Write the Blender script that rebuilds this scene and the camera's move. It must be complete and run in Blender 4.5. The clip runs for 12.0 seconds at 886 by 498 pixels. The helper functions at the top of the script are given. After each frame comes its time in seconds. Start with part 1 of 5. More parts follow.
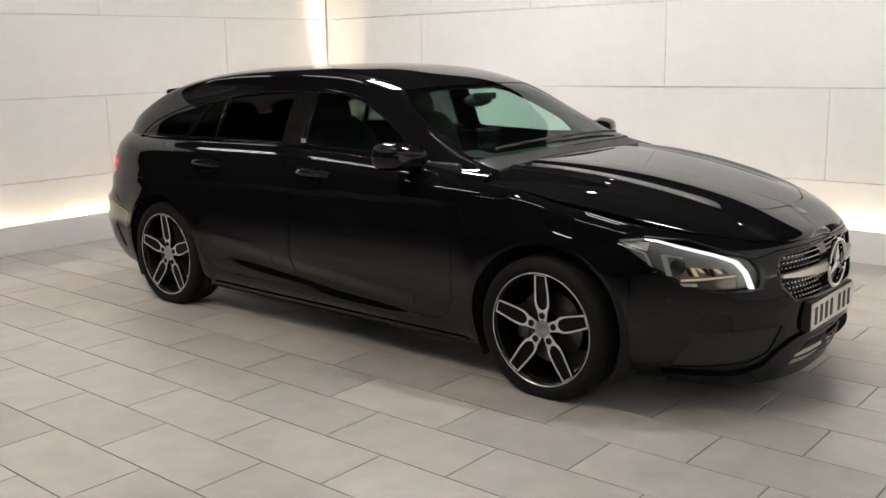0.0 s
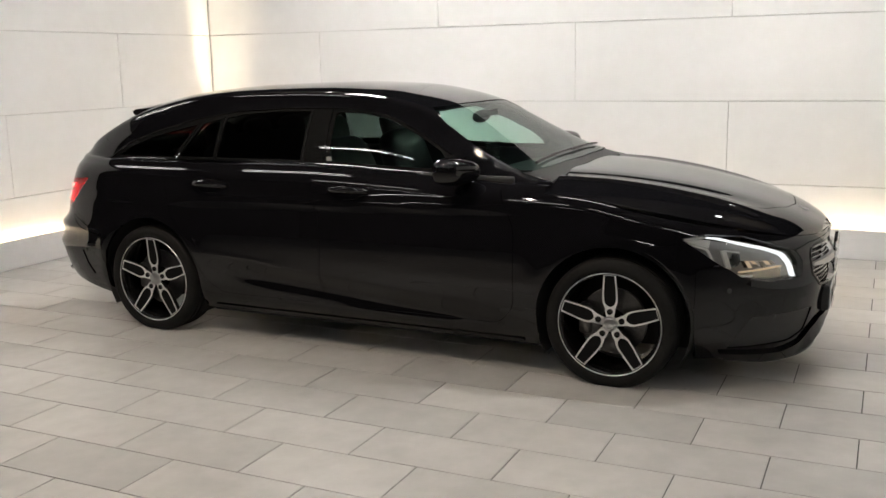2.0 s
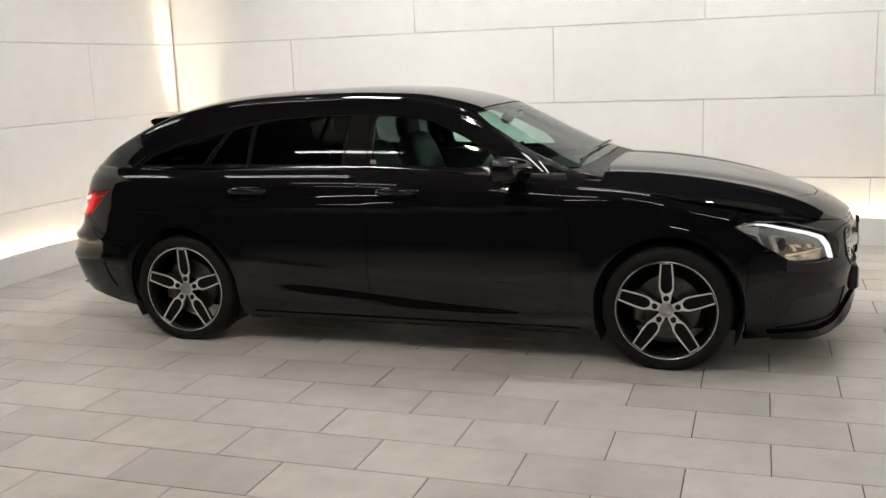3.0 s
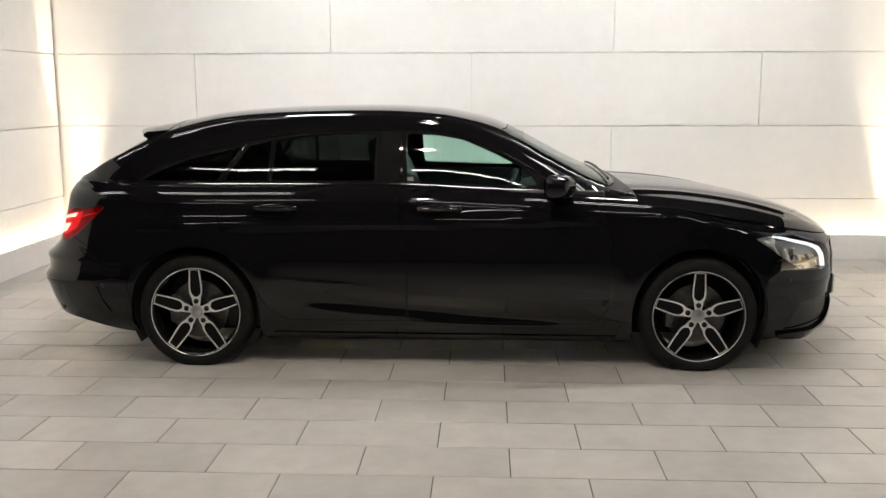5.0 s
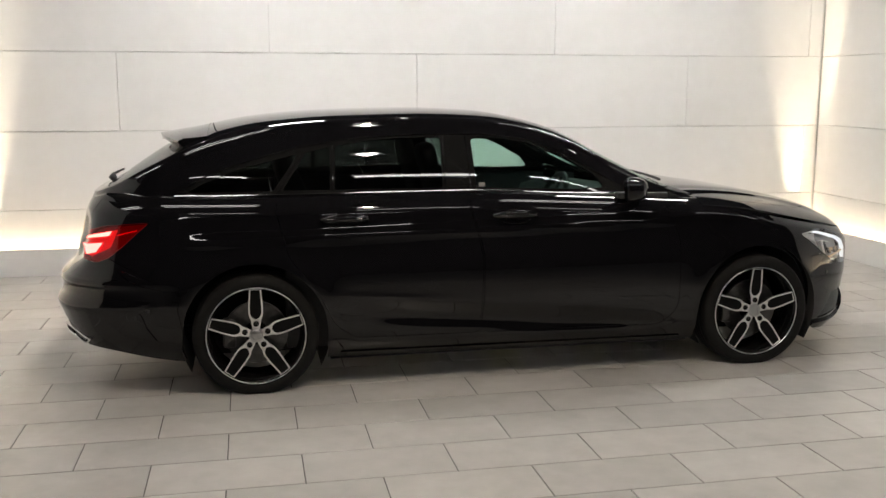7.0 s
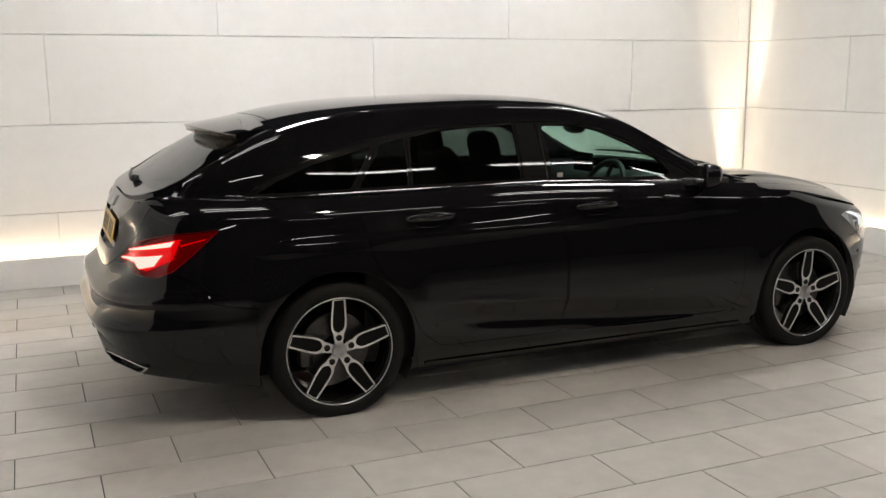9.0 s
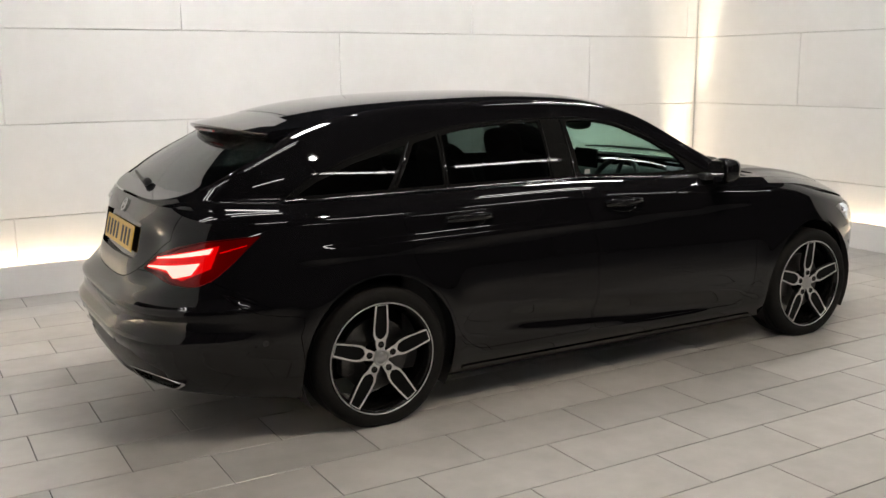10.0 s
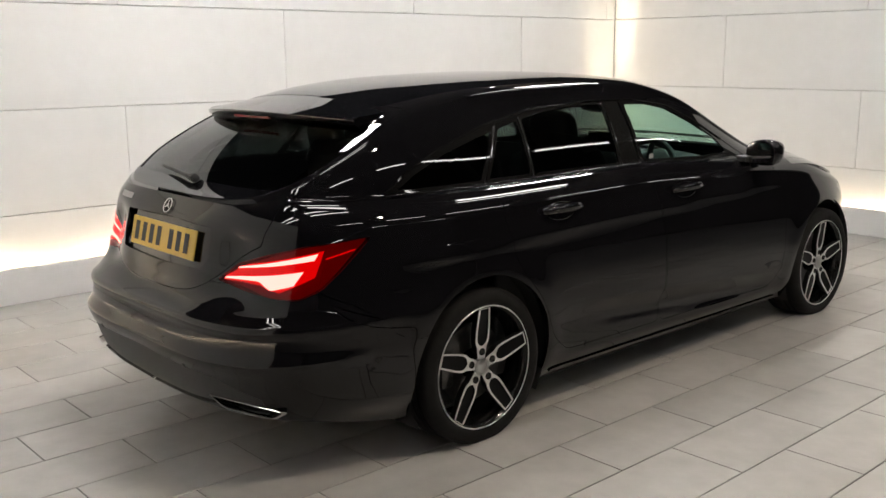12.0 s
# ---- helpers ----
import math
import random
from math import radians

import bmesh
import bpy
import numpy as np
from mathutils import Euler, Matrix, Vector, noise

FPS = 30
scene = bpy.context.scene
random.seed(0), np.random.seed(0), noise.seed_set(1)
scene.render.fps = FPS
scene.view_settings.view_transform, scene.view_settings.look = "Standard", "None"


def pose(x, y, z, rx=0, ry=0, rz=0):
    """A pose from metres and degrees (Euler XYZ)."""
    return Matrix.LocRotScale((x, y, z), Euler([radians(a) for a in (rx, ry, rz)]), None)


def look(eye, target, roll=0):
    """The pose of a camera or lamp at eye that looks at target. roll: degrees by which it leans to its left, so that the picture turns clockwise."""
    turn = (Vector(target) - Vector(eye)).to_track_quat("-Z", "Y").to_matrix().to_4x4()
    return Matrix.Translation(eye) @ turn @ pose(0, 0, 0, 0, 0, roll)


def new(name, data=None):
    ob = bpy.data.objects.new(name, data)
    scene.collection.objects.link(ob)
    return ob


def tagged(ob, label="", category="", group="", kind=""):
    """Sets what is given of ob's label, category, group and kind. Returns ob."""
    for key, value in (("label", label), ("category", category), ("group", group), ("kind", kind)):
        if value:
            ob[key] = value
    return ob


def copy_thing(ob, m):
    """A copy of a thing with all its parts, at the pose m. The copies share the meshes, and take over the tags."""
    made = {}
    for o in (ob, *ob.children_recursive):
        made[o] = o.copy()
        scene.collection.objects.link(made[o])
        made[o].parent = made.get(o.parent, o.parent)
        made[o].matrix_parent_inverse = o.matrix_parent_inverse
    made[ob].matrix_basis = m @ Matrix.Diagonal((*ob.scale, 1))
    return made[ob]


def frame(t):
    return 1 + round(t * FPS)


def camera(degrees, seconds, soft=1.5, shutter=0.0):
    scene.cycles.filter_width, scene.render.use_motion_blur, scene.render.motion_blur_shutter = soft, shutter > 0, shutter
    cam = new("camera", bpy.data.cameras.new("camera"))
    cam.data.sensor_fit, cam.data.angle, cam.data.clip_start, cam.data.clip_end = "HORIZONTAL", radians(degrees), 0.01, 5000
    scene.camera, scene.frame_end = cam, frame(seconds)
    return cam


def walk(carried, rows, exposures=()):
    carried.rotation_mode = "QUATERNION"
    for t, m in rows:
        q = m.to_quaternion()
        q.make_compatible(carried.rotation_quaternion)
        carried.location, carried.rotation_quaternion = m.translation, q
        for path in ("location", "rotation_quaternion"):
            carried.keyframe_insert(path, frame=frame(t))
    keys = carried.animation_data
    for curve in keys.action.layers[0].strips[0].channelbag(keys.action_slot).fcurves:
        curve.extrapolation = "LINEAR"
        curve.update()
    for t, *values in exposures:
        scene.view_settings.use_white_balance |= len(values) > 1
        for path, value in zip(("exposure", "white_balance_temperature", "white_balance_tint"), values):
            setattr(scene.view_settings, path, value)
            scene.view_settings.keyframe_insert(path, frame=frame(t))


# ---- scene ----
cam = camera(50.1, 12.0)
PATH = [
    (0, (3.516, -4.037, 1.431), (2.249, -2.543, 1.031), -1.1),
    (0.5, (3.307, -4.272, 1.467), (2.129, -2.703, 1.081), 0.4),
    (1, (3.08, -4.573, 1.487), (2.0, -2.935, 1.1), -1.8),
    (1.5, (2.796, -4.787, 1.471), (1.826, -3.079, 1.097), -1.5),
    (2, (2.466, -5.001, 1.496), (1.628, -3.227, 1.111), -1.1),
    (2.5, (2.127, -5.269, 1.518), (1.37, -3.459, 1.132), -3.1),
    (3, (1.761, -5.419, 1.491), (1.132, -3.557, 1.116), -2.1),
    (3.2, (1.615, -5.471, 1.528), (1.049, -3.591, 1.148), -1.7),
    (4.8, (0.381, -5.812, 1.511), (0.243, -3.846, 1.17), -0.3),
    (5, (0.225, -5.813, 1.492), (0.133, -3.843, 1.158), -0.1),
    (5.5, (-0.187, -5.814, 1.513), (-0.169, -3.842, 1.178), 0.4),
    (6, (-0.586, -5.695, 1.506), (-0.42, -3.729, 1.175), 0.2),
    (6.5, (-0.988, -5.61, 1.489), (-0.698, -3.658, 1.166), -0.4),
    (7, (-1.36, -5.508, 1.499), (-0.964, -3.575, 1.167), -0.0),
    (7.2, (-1.489, -5.438, 1.495), (-1.052, -3.514, 1.166), 0.1),
    (8.8, (-2.45, -4.843, 1.483), (-1.686, -3.027, 1.137), -0.0),
    (9, (-2.55, -4.752, 1.494), (-1.762, -2.949, 1.134), -0.4),
    (9.5, (-2.829, -4.544, 1.474), (-1.928, -2.793, 1.12), 0.2),
    (10, (-3.081, -4.34, 1.496), (-2.089, -2.643, 1.127), -0.5),
    (10.5, (-3.275, -4.053, 1.478), (-2.18, -2.424, 1.092), 0.1),
    (11, (-3.45, -3.819, 1.483), (-2.272, -2.256, 1.071), 0.4),
    (11.5, (-3.656, -3.586, 1.5), (-2.409, -2.077, 1.088), -0.5),
    (12, (-3.803, -3.346, 1.48), (-2.49, -1.892, 1.077), -0.4),
]


walk(cam, [(t, look(eye, target, roll)) for t, eye, target, roll in PATH], exposures=[(0.0, 0.09), (2.0, 0.12), (5.0, 0.14), (5.5, 0.06), (6.5, -0.03), (9.0, 0.0), (12.0, 0.02)])

# ---- world and light numbers ----
world = bpy.data.worlds.new("world")
scene.world = world
world.use_nodes = True
world.node_tree.nodes["Background"].inputs[0].default_value = (0.5, 0.52, 0.55, 1)
world.node_tree.nodes["Background"].inputs[1].default_value = 0.02
TUBE, PANEL_LIGHT, COVE, CORNER, SPOT = 22.4, 66.0, 58.0, 5600.0, 32.0


# ---- materials ----
def mat(name, color, rough=0.5, metal=0.0, coat=0.0, spec=0.5):
    m = bpy.data.materials.new(name)
    m.use_nodes = True
    b = m.node_tree.nodes["Principled BSDF"]
    b.inputs["Base Color"].default_value = (*color, 1)
    b.inputs["Roughness"].default_value = rough
    b.inputs["Metallic"].default_value = metal
    b.inputs["Coat Weight"].default_value = coat
    b.inputs["Coat Roughness"].default_value = 0.02
    b.inputs["Specular IOR Level"].default_value = spec
    return m


def wire(m, a, out, b, slot):
    m.node_tree.links.new(a.outputs[out], b.inputs[slot])


def grain(m, scale, low, high, bump=0.0, bump_scale=None, space="Object", rough=None, second=None, own=False):
    """Two scales of noise in the base colour, and relief."""
    nt = m.node_tree
    b = nt.nodes["Principled BSDF"]
    co = nt.nodes.new("ShaderNodeTexCoord")
    n1 = nt.nodes.new("ShaderNodeTexNoise")
    n1.inputs["Scale"].default_value = scale
    n1.inputs["Detail"].default_value = 6
    n1.inputs["Roughness"].default_value = 0.62
    wire(m, co, space, n1, "Vector")
    n2 = nt.nodes.new("ShaderNodeTexNoise")
    n2.inputs["Scale"].default_value = second or scale * 9
    n2.inputs["Detail"].default_value = 4
    wire(m, co, space, n2, "Vector")
    mixf = nt.nodes.new("ShaderNodeMath")
    mixf.operation = "MULTIPLY_ADD"
    mixf.inputs[1].default_value = 0.35
    wire(m, n2, "Fac", mixf, 0)
    sc = nt.nodes.new("ShaderNodeMath")
    sc.operation = "MULTIPLY"
    sc.inputs[1].default_value = 0.65
    wire(m, n1, "Fac", sc, 0)
    wire(m, sc, 0, mixf, 2)
    r = nt.nodes.new("ShaderNodeValToRGB")
    r.color_ramp.elements[0].position, r.color_ramp.elements[1].position = 0.32, 0.68
    r.color_ramp.elements[0].color, r.color_ramp.elements[1].color = (*low, 1), (*high, 1)
    wire(m, mixf, 0, r, "Fac")
    wire(m, r, "Color", b, "Base Color")
    if rough:
        mr = nt.nodes.new("ShaderNodeMapRange")
        mr.inputs["To Min"].default_value, mr.inputs["To Max"].default_value = rough
        wire(m, mixf, 0, mr, "Value")
        wire(m, mr, "Result", b, "Roughness")
    if own:
        oi, sc9 = nt.nodes.new("ShaderNodeObjectInfo"), nt.nodes.new("ShaderNodeMath")
        sc9.operation, sc9.inputs[1].default_value = "MULTIPLY", 37.0
        wire(m, oi, "Random", sc9, 0)
        for n in (n1, n2):
            n.noise_dimensions = "4D"
            n.inputs["Detail"].default_value = 4.0
            wire(m, sc9, 0, n, "W")
    if bump:
        n3 = nt.nodes.new("ShaderNodeTexNoise")
        n3.inputs["Scale"].default_value = bump_scale or scale * 20
        n3.inputs["Detail"].default_value = 3
        wire(m, co, space, n3, "Vector")
        bp = nt.nodes.new("ShaderNodeBump")
        bp.inputs["Strength"].default_value = bump
        bp.inputs["Distance"].default_value = 0.004
        wire(m, n3, "Fac", bp, "Height")
        wire(m, bp, "Normal", b, "Normal")
    return r


def vary(m, ramp, amount, warm=0.0):
    """Each piece a shade of its own, by Object Info's Random."""
    nt = m.node_tree
    b = nt.nodes["Principled BSDF"]
    oi = nt.nodes.new("ShaderNodeObjectInfo")
    mr = nt.nodes.new("ShaderNodeMapRange")
    mr.inputs["To Min"].default_value, mr.inputs["To Max"].default_value = 1 - amount, 1 + amount
    wire(m, oi, "Random", mr, "Value")
    hs = nt.nodes.new("ShaderNodeHueSaturation")
    wire(m, ramp, "Color", hs, "Color")
    wire(m, mr, "Result", hs, "Value")
    wire(m, hs, "Color", b, "Base Color")
    return oi


def island(m, ramp, amount):
    """Each joined piece a shade of its own, by Random Per Island."""
    nt = m.node_tree
    ge = nt.nodes.new("ShaderNodeNewGeometry")
    mr = nt.nodes.new("ShaderNodeMapRange")
    mr.inputs["To Min"].default_value, mr.inputs["To Max"].default_value = 1 - amount, 1 + amount
    wire(m, ge, "Random Per Island", mr, "Value")
    hs = nt.nodes.new("ShaderNodeHueSaturation")
    wire(m, ramp, "Color", hs, "Color")
    wire(m, mr, "Result", hs, "Value")
    wire(m, hs, "Color", nt.nodes["Principled BSDF"], "Base Color")


def glow(name, color, strength):
    m = bpy.data.materials.new(name)
    m.use_nodes = True
    nt = m.node_tree
    nt.nodes.remove(nt.nodes["Principled BSDF"])
    e = nt.nodes.new("ShaderNodeEmission")
    e.inputs[0].default_value = (*color, 1)
    e.inputs[1].default_value = strength
    nt.links.new(e.outputs[0], nt.nodes["Material Output"].inputs[0])
    return m


def glass(name, tint, gloss_rough=0.0):
    m = bpy.data.materials.new(name)
    m.use_nodes = True
    nt = m.node_tree
    nt.nodes.remove(nt.nodes["Principled BSDF"])
    t = nt.nodes.new("ShaderNodeBsdfTransparent")
    t.inputs[0].default_value = (*tint, 1)
    g = nt.nodes.new("ShaderNodeBsdfGlossy")
    g.inputs["Roughness"].default_value = gloss_rough
    lw = nt.nodes.new("ShaderNodeLayerWeight")
    lw.inputs[0].default_value = 0.5
    pw = nt.nodes.new("ShaderNodeMath")
    pw.operation = "POWER"
    pw.inputs[1].default_value = 5.0
    nt.links.new(lw.outputs["Facing"], pw.inputs[0])
    f = nt.nodes.new("ShaderNodeMath")
    f.operation = "MULTIPLY_ADD"
    f.inputs[1].default_value, f.inputs[2].default_value = 0.92, 0.05
    nt.links.new(pw.outputs[0], f.inputs[0])
    x = nt.nodes.new("ShaderNodeMixShader")
    nt.links.new(f.outputs[0], x.inputs[0])
    nt.links.new(t.outputs[0], x.inputs[1])
    nt.links.new(g.outputs[0], x.inputs[2])
    nt.links.new(x.outputs[0], nt.nodes["Material Output"].inputs[0])
    return m


PAINT = mat("black_paint", (0.0048, 0.0046, 0.0056), 0.5, 0.0, 1.0, 0.0)
PAINT.node_tree.nodes["Principled BSDF"].inputs["Coat IOR"].default_value = 1.45
GLOSS = mat("gloss_black", (0.009, 0.009, 0.009), 0.04)
PLASTIC = mat("black_plastic", (0.012, 0.012, 0.012), 0.45)
grain(PLASTIC, 60, (0.009, 0.009, 0.009), (0.016, 0.016, 0.016), 0.15, 900)
DARK = mat("dark_lining", (0.014, 0.0135, 0.013), 0.9)
RUBBER = mat("tyre_rubber", (0.012, 0.012, 0.012), 0.75)
grain(RUBBER, 14, (0.006, 0.006, 0.006), (0.012, 0.0115, 0.011), 0.25, 500)
RUBBER.node_tree.nodes["Principled BSDF"].inputs["Specular IOR Level"].default_value = 0.2
CHROME = mat("chrome", (0.78, 0.78, 0.78), 0.08, 1.0)
MACHINED = mat("machined_alloy", (0.8, 0.8, 0.8), 0.35, 0.35)
grain(MACHINED, 18, (0.62, 0.62, 0.61), (0.75, 0.75, 0.74), 0.04, 900)
RIMBLACK = mat("black_alloy", (0.007, 0.007, 0.007), 0.15, 0.0, 0.0, 0.35)
RECESS = mat("matt_black_recess", (0.005, 0.005, 0.005), 0.55, 0.0, 0.0, 0.12)
GLOSSTRIM = mat("dark_chrome", (0.2, 0.2, 0.2), 0.12, 1.0)
STEEL = mat("brake_steel", (0.22, 0.21, 0.2), 0.4, 1.0)
grain(STEEL, 20, (0.07, 0.068, 0.066), (0.13, 0.126, 0.122), 0.1, 300)
GLASS_FRONT = glass("green_tinted_glass", (0.63, 0.815, 0.75))
GLASS_REAR = glass("privacy_glass", (0.10, 0.115, 0.11))
GLASS_CLEAR = glass("clear_lens", (0.93, 0.95, 0.95))
GLASS_RED = glass("red_lens", (0.42, 0.012, 0.015))
LEATHER = mat("black_leather", (0.012, 0.011, 0.011), 0.5)
grain(LEATHER, 30, (0.009, 0.009, 0.009), (0.018, 0.017, 0.017), 0.25, 400)
DASH = mat("dashboard_plastic", (0.015, 0.015, 0.016), 0.55)
grain(DASH, 40, (0.012, 0.012, 0.013), (0.02, 0.02, 0.021), 0.2, 700)
SILVER = mat("silver_trim", (0.5, 0.5, 0.5), 0.3, 1.0)
PLATE_W = mat("white_plate", (0.75, 0.75, 0.73), 0.35)
PLATE_Y = mat("yellow_plate", (0.62, 0.40, 0.05), 0.35)
INK = mat("plate_ink", (0.012, 0.012, 0.012), 0.5)
WHITE_GLOW = glow("daylight_strip", (0.95, 0.97, 1.0), 1.15)
RED_GLOW = glow("red_light_bar", (1.0, 0.125, 0.105), 6.5)
# red glow scattered round the tail bars, put in as emission
RED_SOFT = glow("soft_red_glow", (1.0, 0.02, 0.035), 1.8)
LAMPGREY = mat("lamp_reflector", (0.30, 0.29, 0.28), 0.35, 0.3)
BEZEL = mat("satin_silver_bezel", (0.75, 0.74, 0.72), 0.35, 0.3)
# warm light caught in the headlamp's reflector, put in as emission
WARM_GLOW = glow("warm_reflector_glow", (1.0, 0.74, 0.48), 0.42)
RED_HOUSING = mat("red_housing", (0.1, 0.006, 0.008), 0.3)
# the bars' red halo in the housing, put in as emission
RED_HOUSING.node_tree.nodes["Principled BSDF"].inputs["Emission Color"].default_value = (1.0, 0.02, 0.02, 1)
RED_HOUSING.node_tree.nodes["Principled BSDF"].inputs["Emission Strength"].default_value = 0.13
BEAM = mat("warm_reflector", (0.33, 0.305, 0.27), 0.14, 0.95)

WALLWHITE = mat("white_panel", (0.8, 0.79, 0.77), 0.5)
vary(WALLWHITE, grain(WALLWHITE, 1.1, (0.76, 0.755, 0.735), (0.82, 0.815, 0.80), 0.06, 260, second=8), 0.012)
BACKING = mat("joint_backing", (0.6, 0.59, 0.57), 0.8)
grain(BACKING, 3, (0.62, 0.61, 0.59), (0.72, 0.71, 0.69), 0.1)
PLINTH = mat("plinth_paint", (0.78, 0.77, 0.76), 0.45)
grain(PLINTH, 1.6, (0.74, 0.73, 0.72), (0.8, 0.79, 0.78), 0.05, 200)
TILE = mat("grey_porcelain", (0.4, 0.39, 0.37), 0.29)
vary(TILE, grain(TILE, 1.6, (0.31, 0.301, 0.287), (0.45, 0.44, 0.423), second=9.0, own=True), 0.105)
TILE_REST = mat("grey_porcelain_far", (0.4, 0.39, 0.37), 0.29)
island(TILE_REST, grain(TILE_REST, 1.6, (0.31, 0.301, 0.287), (0.45, 0.44, 0.423), second=9.0, own=True), 0.105)
GROUT = mat("grey_grout", (0.13, 0.125, 0.12), 0.9)
grain(GROUT, 9, (0.05, 0.048, 0.045), (0.10, 0.095, 0.09), 0.3)
CEILING = mat("ceiling_paint", (0.05, 0.05, 0.05), 0.9)
grain(CEILING, 2, (0.04, 0.04, 0.04), (0.06, 0.06, 0.06), 0.05)
DIMWALL = mat("dark_wall_paint", (0.03, 0.03, 0.032), 0.8)
grain(DIMWALL, 1.5, (0.025, 0.025, 0.027), (0.04, 0.04, 0.042), 0.05)
LED_WARM = glow("warm_led_strip", (1.0, 0.77, 0.51), COVE)
TUBE_GLOW = glow("tube_light", (1.0, 0.97, 0.93), TUBE)
KEY_GLOW = glow("bright_tube_light", (1.0, 0.97, 0.93), TUBE * 10)
PANEL_GLOW = glow("panel_light", (1.0, 0.97, 0.93), PANEL_LIGHT)


# ---- mesh helpers ----
def finish(name, bm, material, parent=None, label="", smooth=False, angle=35):
    me = bpy.data.meshes.new(name)
    bmesh.ops.recalc_face_normals(bm, faces=bm.faces)
    bm.to_mesh(me)
    bm.free()
    me.materials.append(material)
    if smooth:
        me.shade_smooth()
        me.set_sharp_from_angle(angle=radians(angle))
    ob = new(name, me)
    if parent:
        ob.parent = parent
    if label:
        tagged(ob, label)
    return ob


def part(name, bm, material, parent, label="", smooth=True, angle=35):
    return finish(name, bm, material, parent, label, smooth, angle)


def box(bm, x0, y0, z0, x1, y1, z1, bevel=0.0, seg=2, m=None):
    r = bmesh.ops.create_cube(bm, size=1.0)
    vs = r["verts"]
    bmesh.ops.scale(bm, vec=(x1 - x0, y1 - y0, z1 - z0), verts=vs)
    bmesh.ops.translate(bm, vec=((x0 + x1) / 2, (y0 + y1) / 2, (z0 + z1) / 2), verts=vs)
    if bevel:
        es = list({e for v in vs for e in v.link_edges})
        r = bmesh.ops.bevel(bm, geom=es, offset=bevel, segments=seg, affect="EDGES", profile=0.5)
        vs = list({v for f in r["faces"] for v in f.verts} | {v for v in vs if v.is_valid})
    if m is not None:
        bmesh.ops.transform(bm, matrix=m, verts=vs)
    return vs


def boxed(name, dims, material, parent=None, label="", bevel=0.0, m=None):
    bm = bmesh.new()
    box(bm, *dims, bevel, 2, m)
    return finish(name, bm, material, parent, label)


def tube_along(bm, pts, r, n=8, close=False, flat=1.0):
    """A round bar along points."""
    rings = []
    k = len(pts)
    for i, p in enumerate(pts):
        p = Vector(p)
        a = Vector(pts[(i - 1) % k] if close or i else pts[0])
        b = Vector(pts[(i + 1) % k] if close or i < k - 1 else pts[-1])
        d = (b - a).normalized()
        side = d.cross(Vector((0, 0, 1)))
        if side.length < 0.05:
            side = d.cross(Vector((0, 1, 0)))
        side.normalize()
        up = side.cross(d).normalized()
        rr = r(i / max(1, k - 1)) if callable(r) else r
        rings.append([bm.verts.new(p + rr * (math.cos(2 * math.pi * j / n) * side + flat * math.sin(2 * math.pi * j / n) * up)) for j in range(n)])
    for i in range(k if close else k - 1):
        for j in range(n):
            bm.faces.new((rings[i][j], rings[i][(j + 1) % n], rings[(i + 1) % k][(j + 1) % n], rings[(i + 1) % k][j]))
    if not close:
        bm.faces.new(rings[0][::-1])
        bm.faces.new(rings[-1])


def lathe(bm, profile, n=64, close=False, span=(0.0, 1.0)):
    """Turns a profile of (radius, y) round the y axis."""
    rings = []
    for i in range(n):
        a = 2 * math.pi * i / n
        rings.append([bm.verts.new((r * math.cos(a), y, r * math.sin(a))) for r, y in profile])
    k = len(profile)
    for i in range(n):
        p, q = rings[i], rings[(i + 1) % n]
        for j in range(k if close else k - 1):
            bm.faces.new((p[j], p[(j + 1) % k], q[(j + 1) % k], q[j]))


def curve(pairs):
    """A smooth monotone curve through (x, value) pairs."""
    xs, ys = [p[0] for p in pairs], [p[1] for p in pairs]
    n = len(xs)
    d = [(ys[i + 1] - ys[i]) / (xs[i + 1] - xs[i]) for i in range(n - 1)]
    m = [d[0]] + [0 if d[i - 1] * d[i] <= 0 else 2 * d[i - 1] * d[i] / (d[i - 1] + d[i]) for i in range(1, n - 1)] + [d[-1]]

    def at(x):
        if x <= xs[0]:
            return ys[0]
        if x >= xs[-1]:
            return ys[-1]
        i = 0
        while x > xs[i + 1]:
            i += 1
        h = xs[i + 1] - xs[i]
        t = (x - xs[i]) / h
        return (2 * t**3 - 3 * t * t + 1) * ys[i] + (t**3 - 2 * t * t + t) * h * m[i] + (3 * t * t - 2 * t**3) * ys[i + 1] + (t**3 - t * t) * h * m[i + 1]
    return at


# ---- the studio ----
XL, XR, YB, YF, TOP = -3.655, 3.956, 2.66, -11.0, 4.4
HANG = 3.26
WE, HALL, WH = -1.75, 7.0, 2.56
LINES = [0.02, 0.53, 1.165, 1.80, 2.435, 2.56]


def panels(wall, length, even, odd, lines, place):
    """Wall cladding: long panels in running bond, with open joints."""
    cache = {}
    for r in range(len(lines) - 1):
        z0, z1 = lines[r], lines[r + 1]
        cuts = [length[0]] + [c for c in (odd if r % 2 else even) if length[0] + 0.03 < c < length[1] - 0.03] + [length[1]]
        for a, b in zip(cuts, cuts[1:]):
            key = (round(b - a, 3), round(z1 - z0, 3))
            if key not in cache:
                bm = bmesh.new()
                box(bm, 0.0016, 0, 0.003, b - a - 0.0016, 0.022, z1 - z0 - 0.003, 0.003, 2)
                me = bpy.data.meshes.new("panel")
                bm.to_mesh(me)
                bm.free()
                me.materials.append(WALLWHITE)
                cache[key] = me
            ob = new("panel", cache[key])
            ob.parent = wall
            ob.matrix_basis = place(a, z0)
    return wall


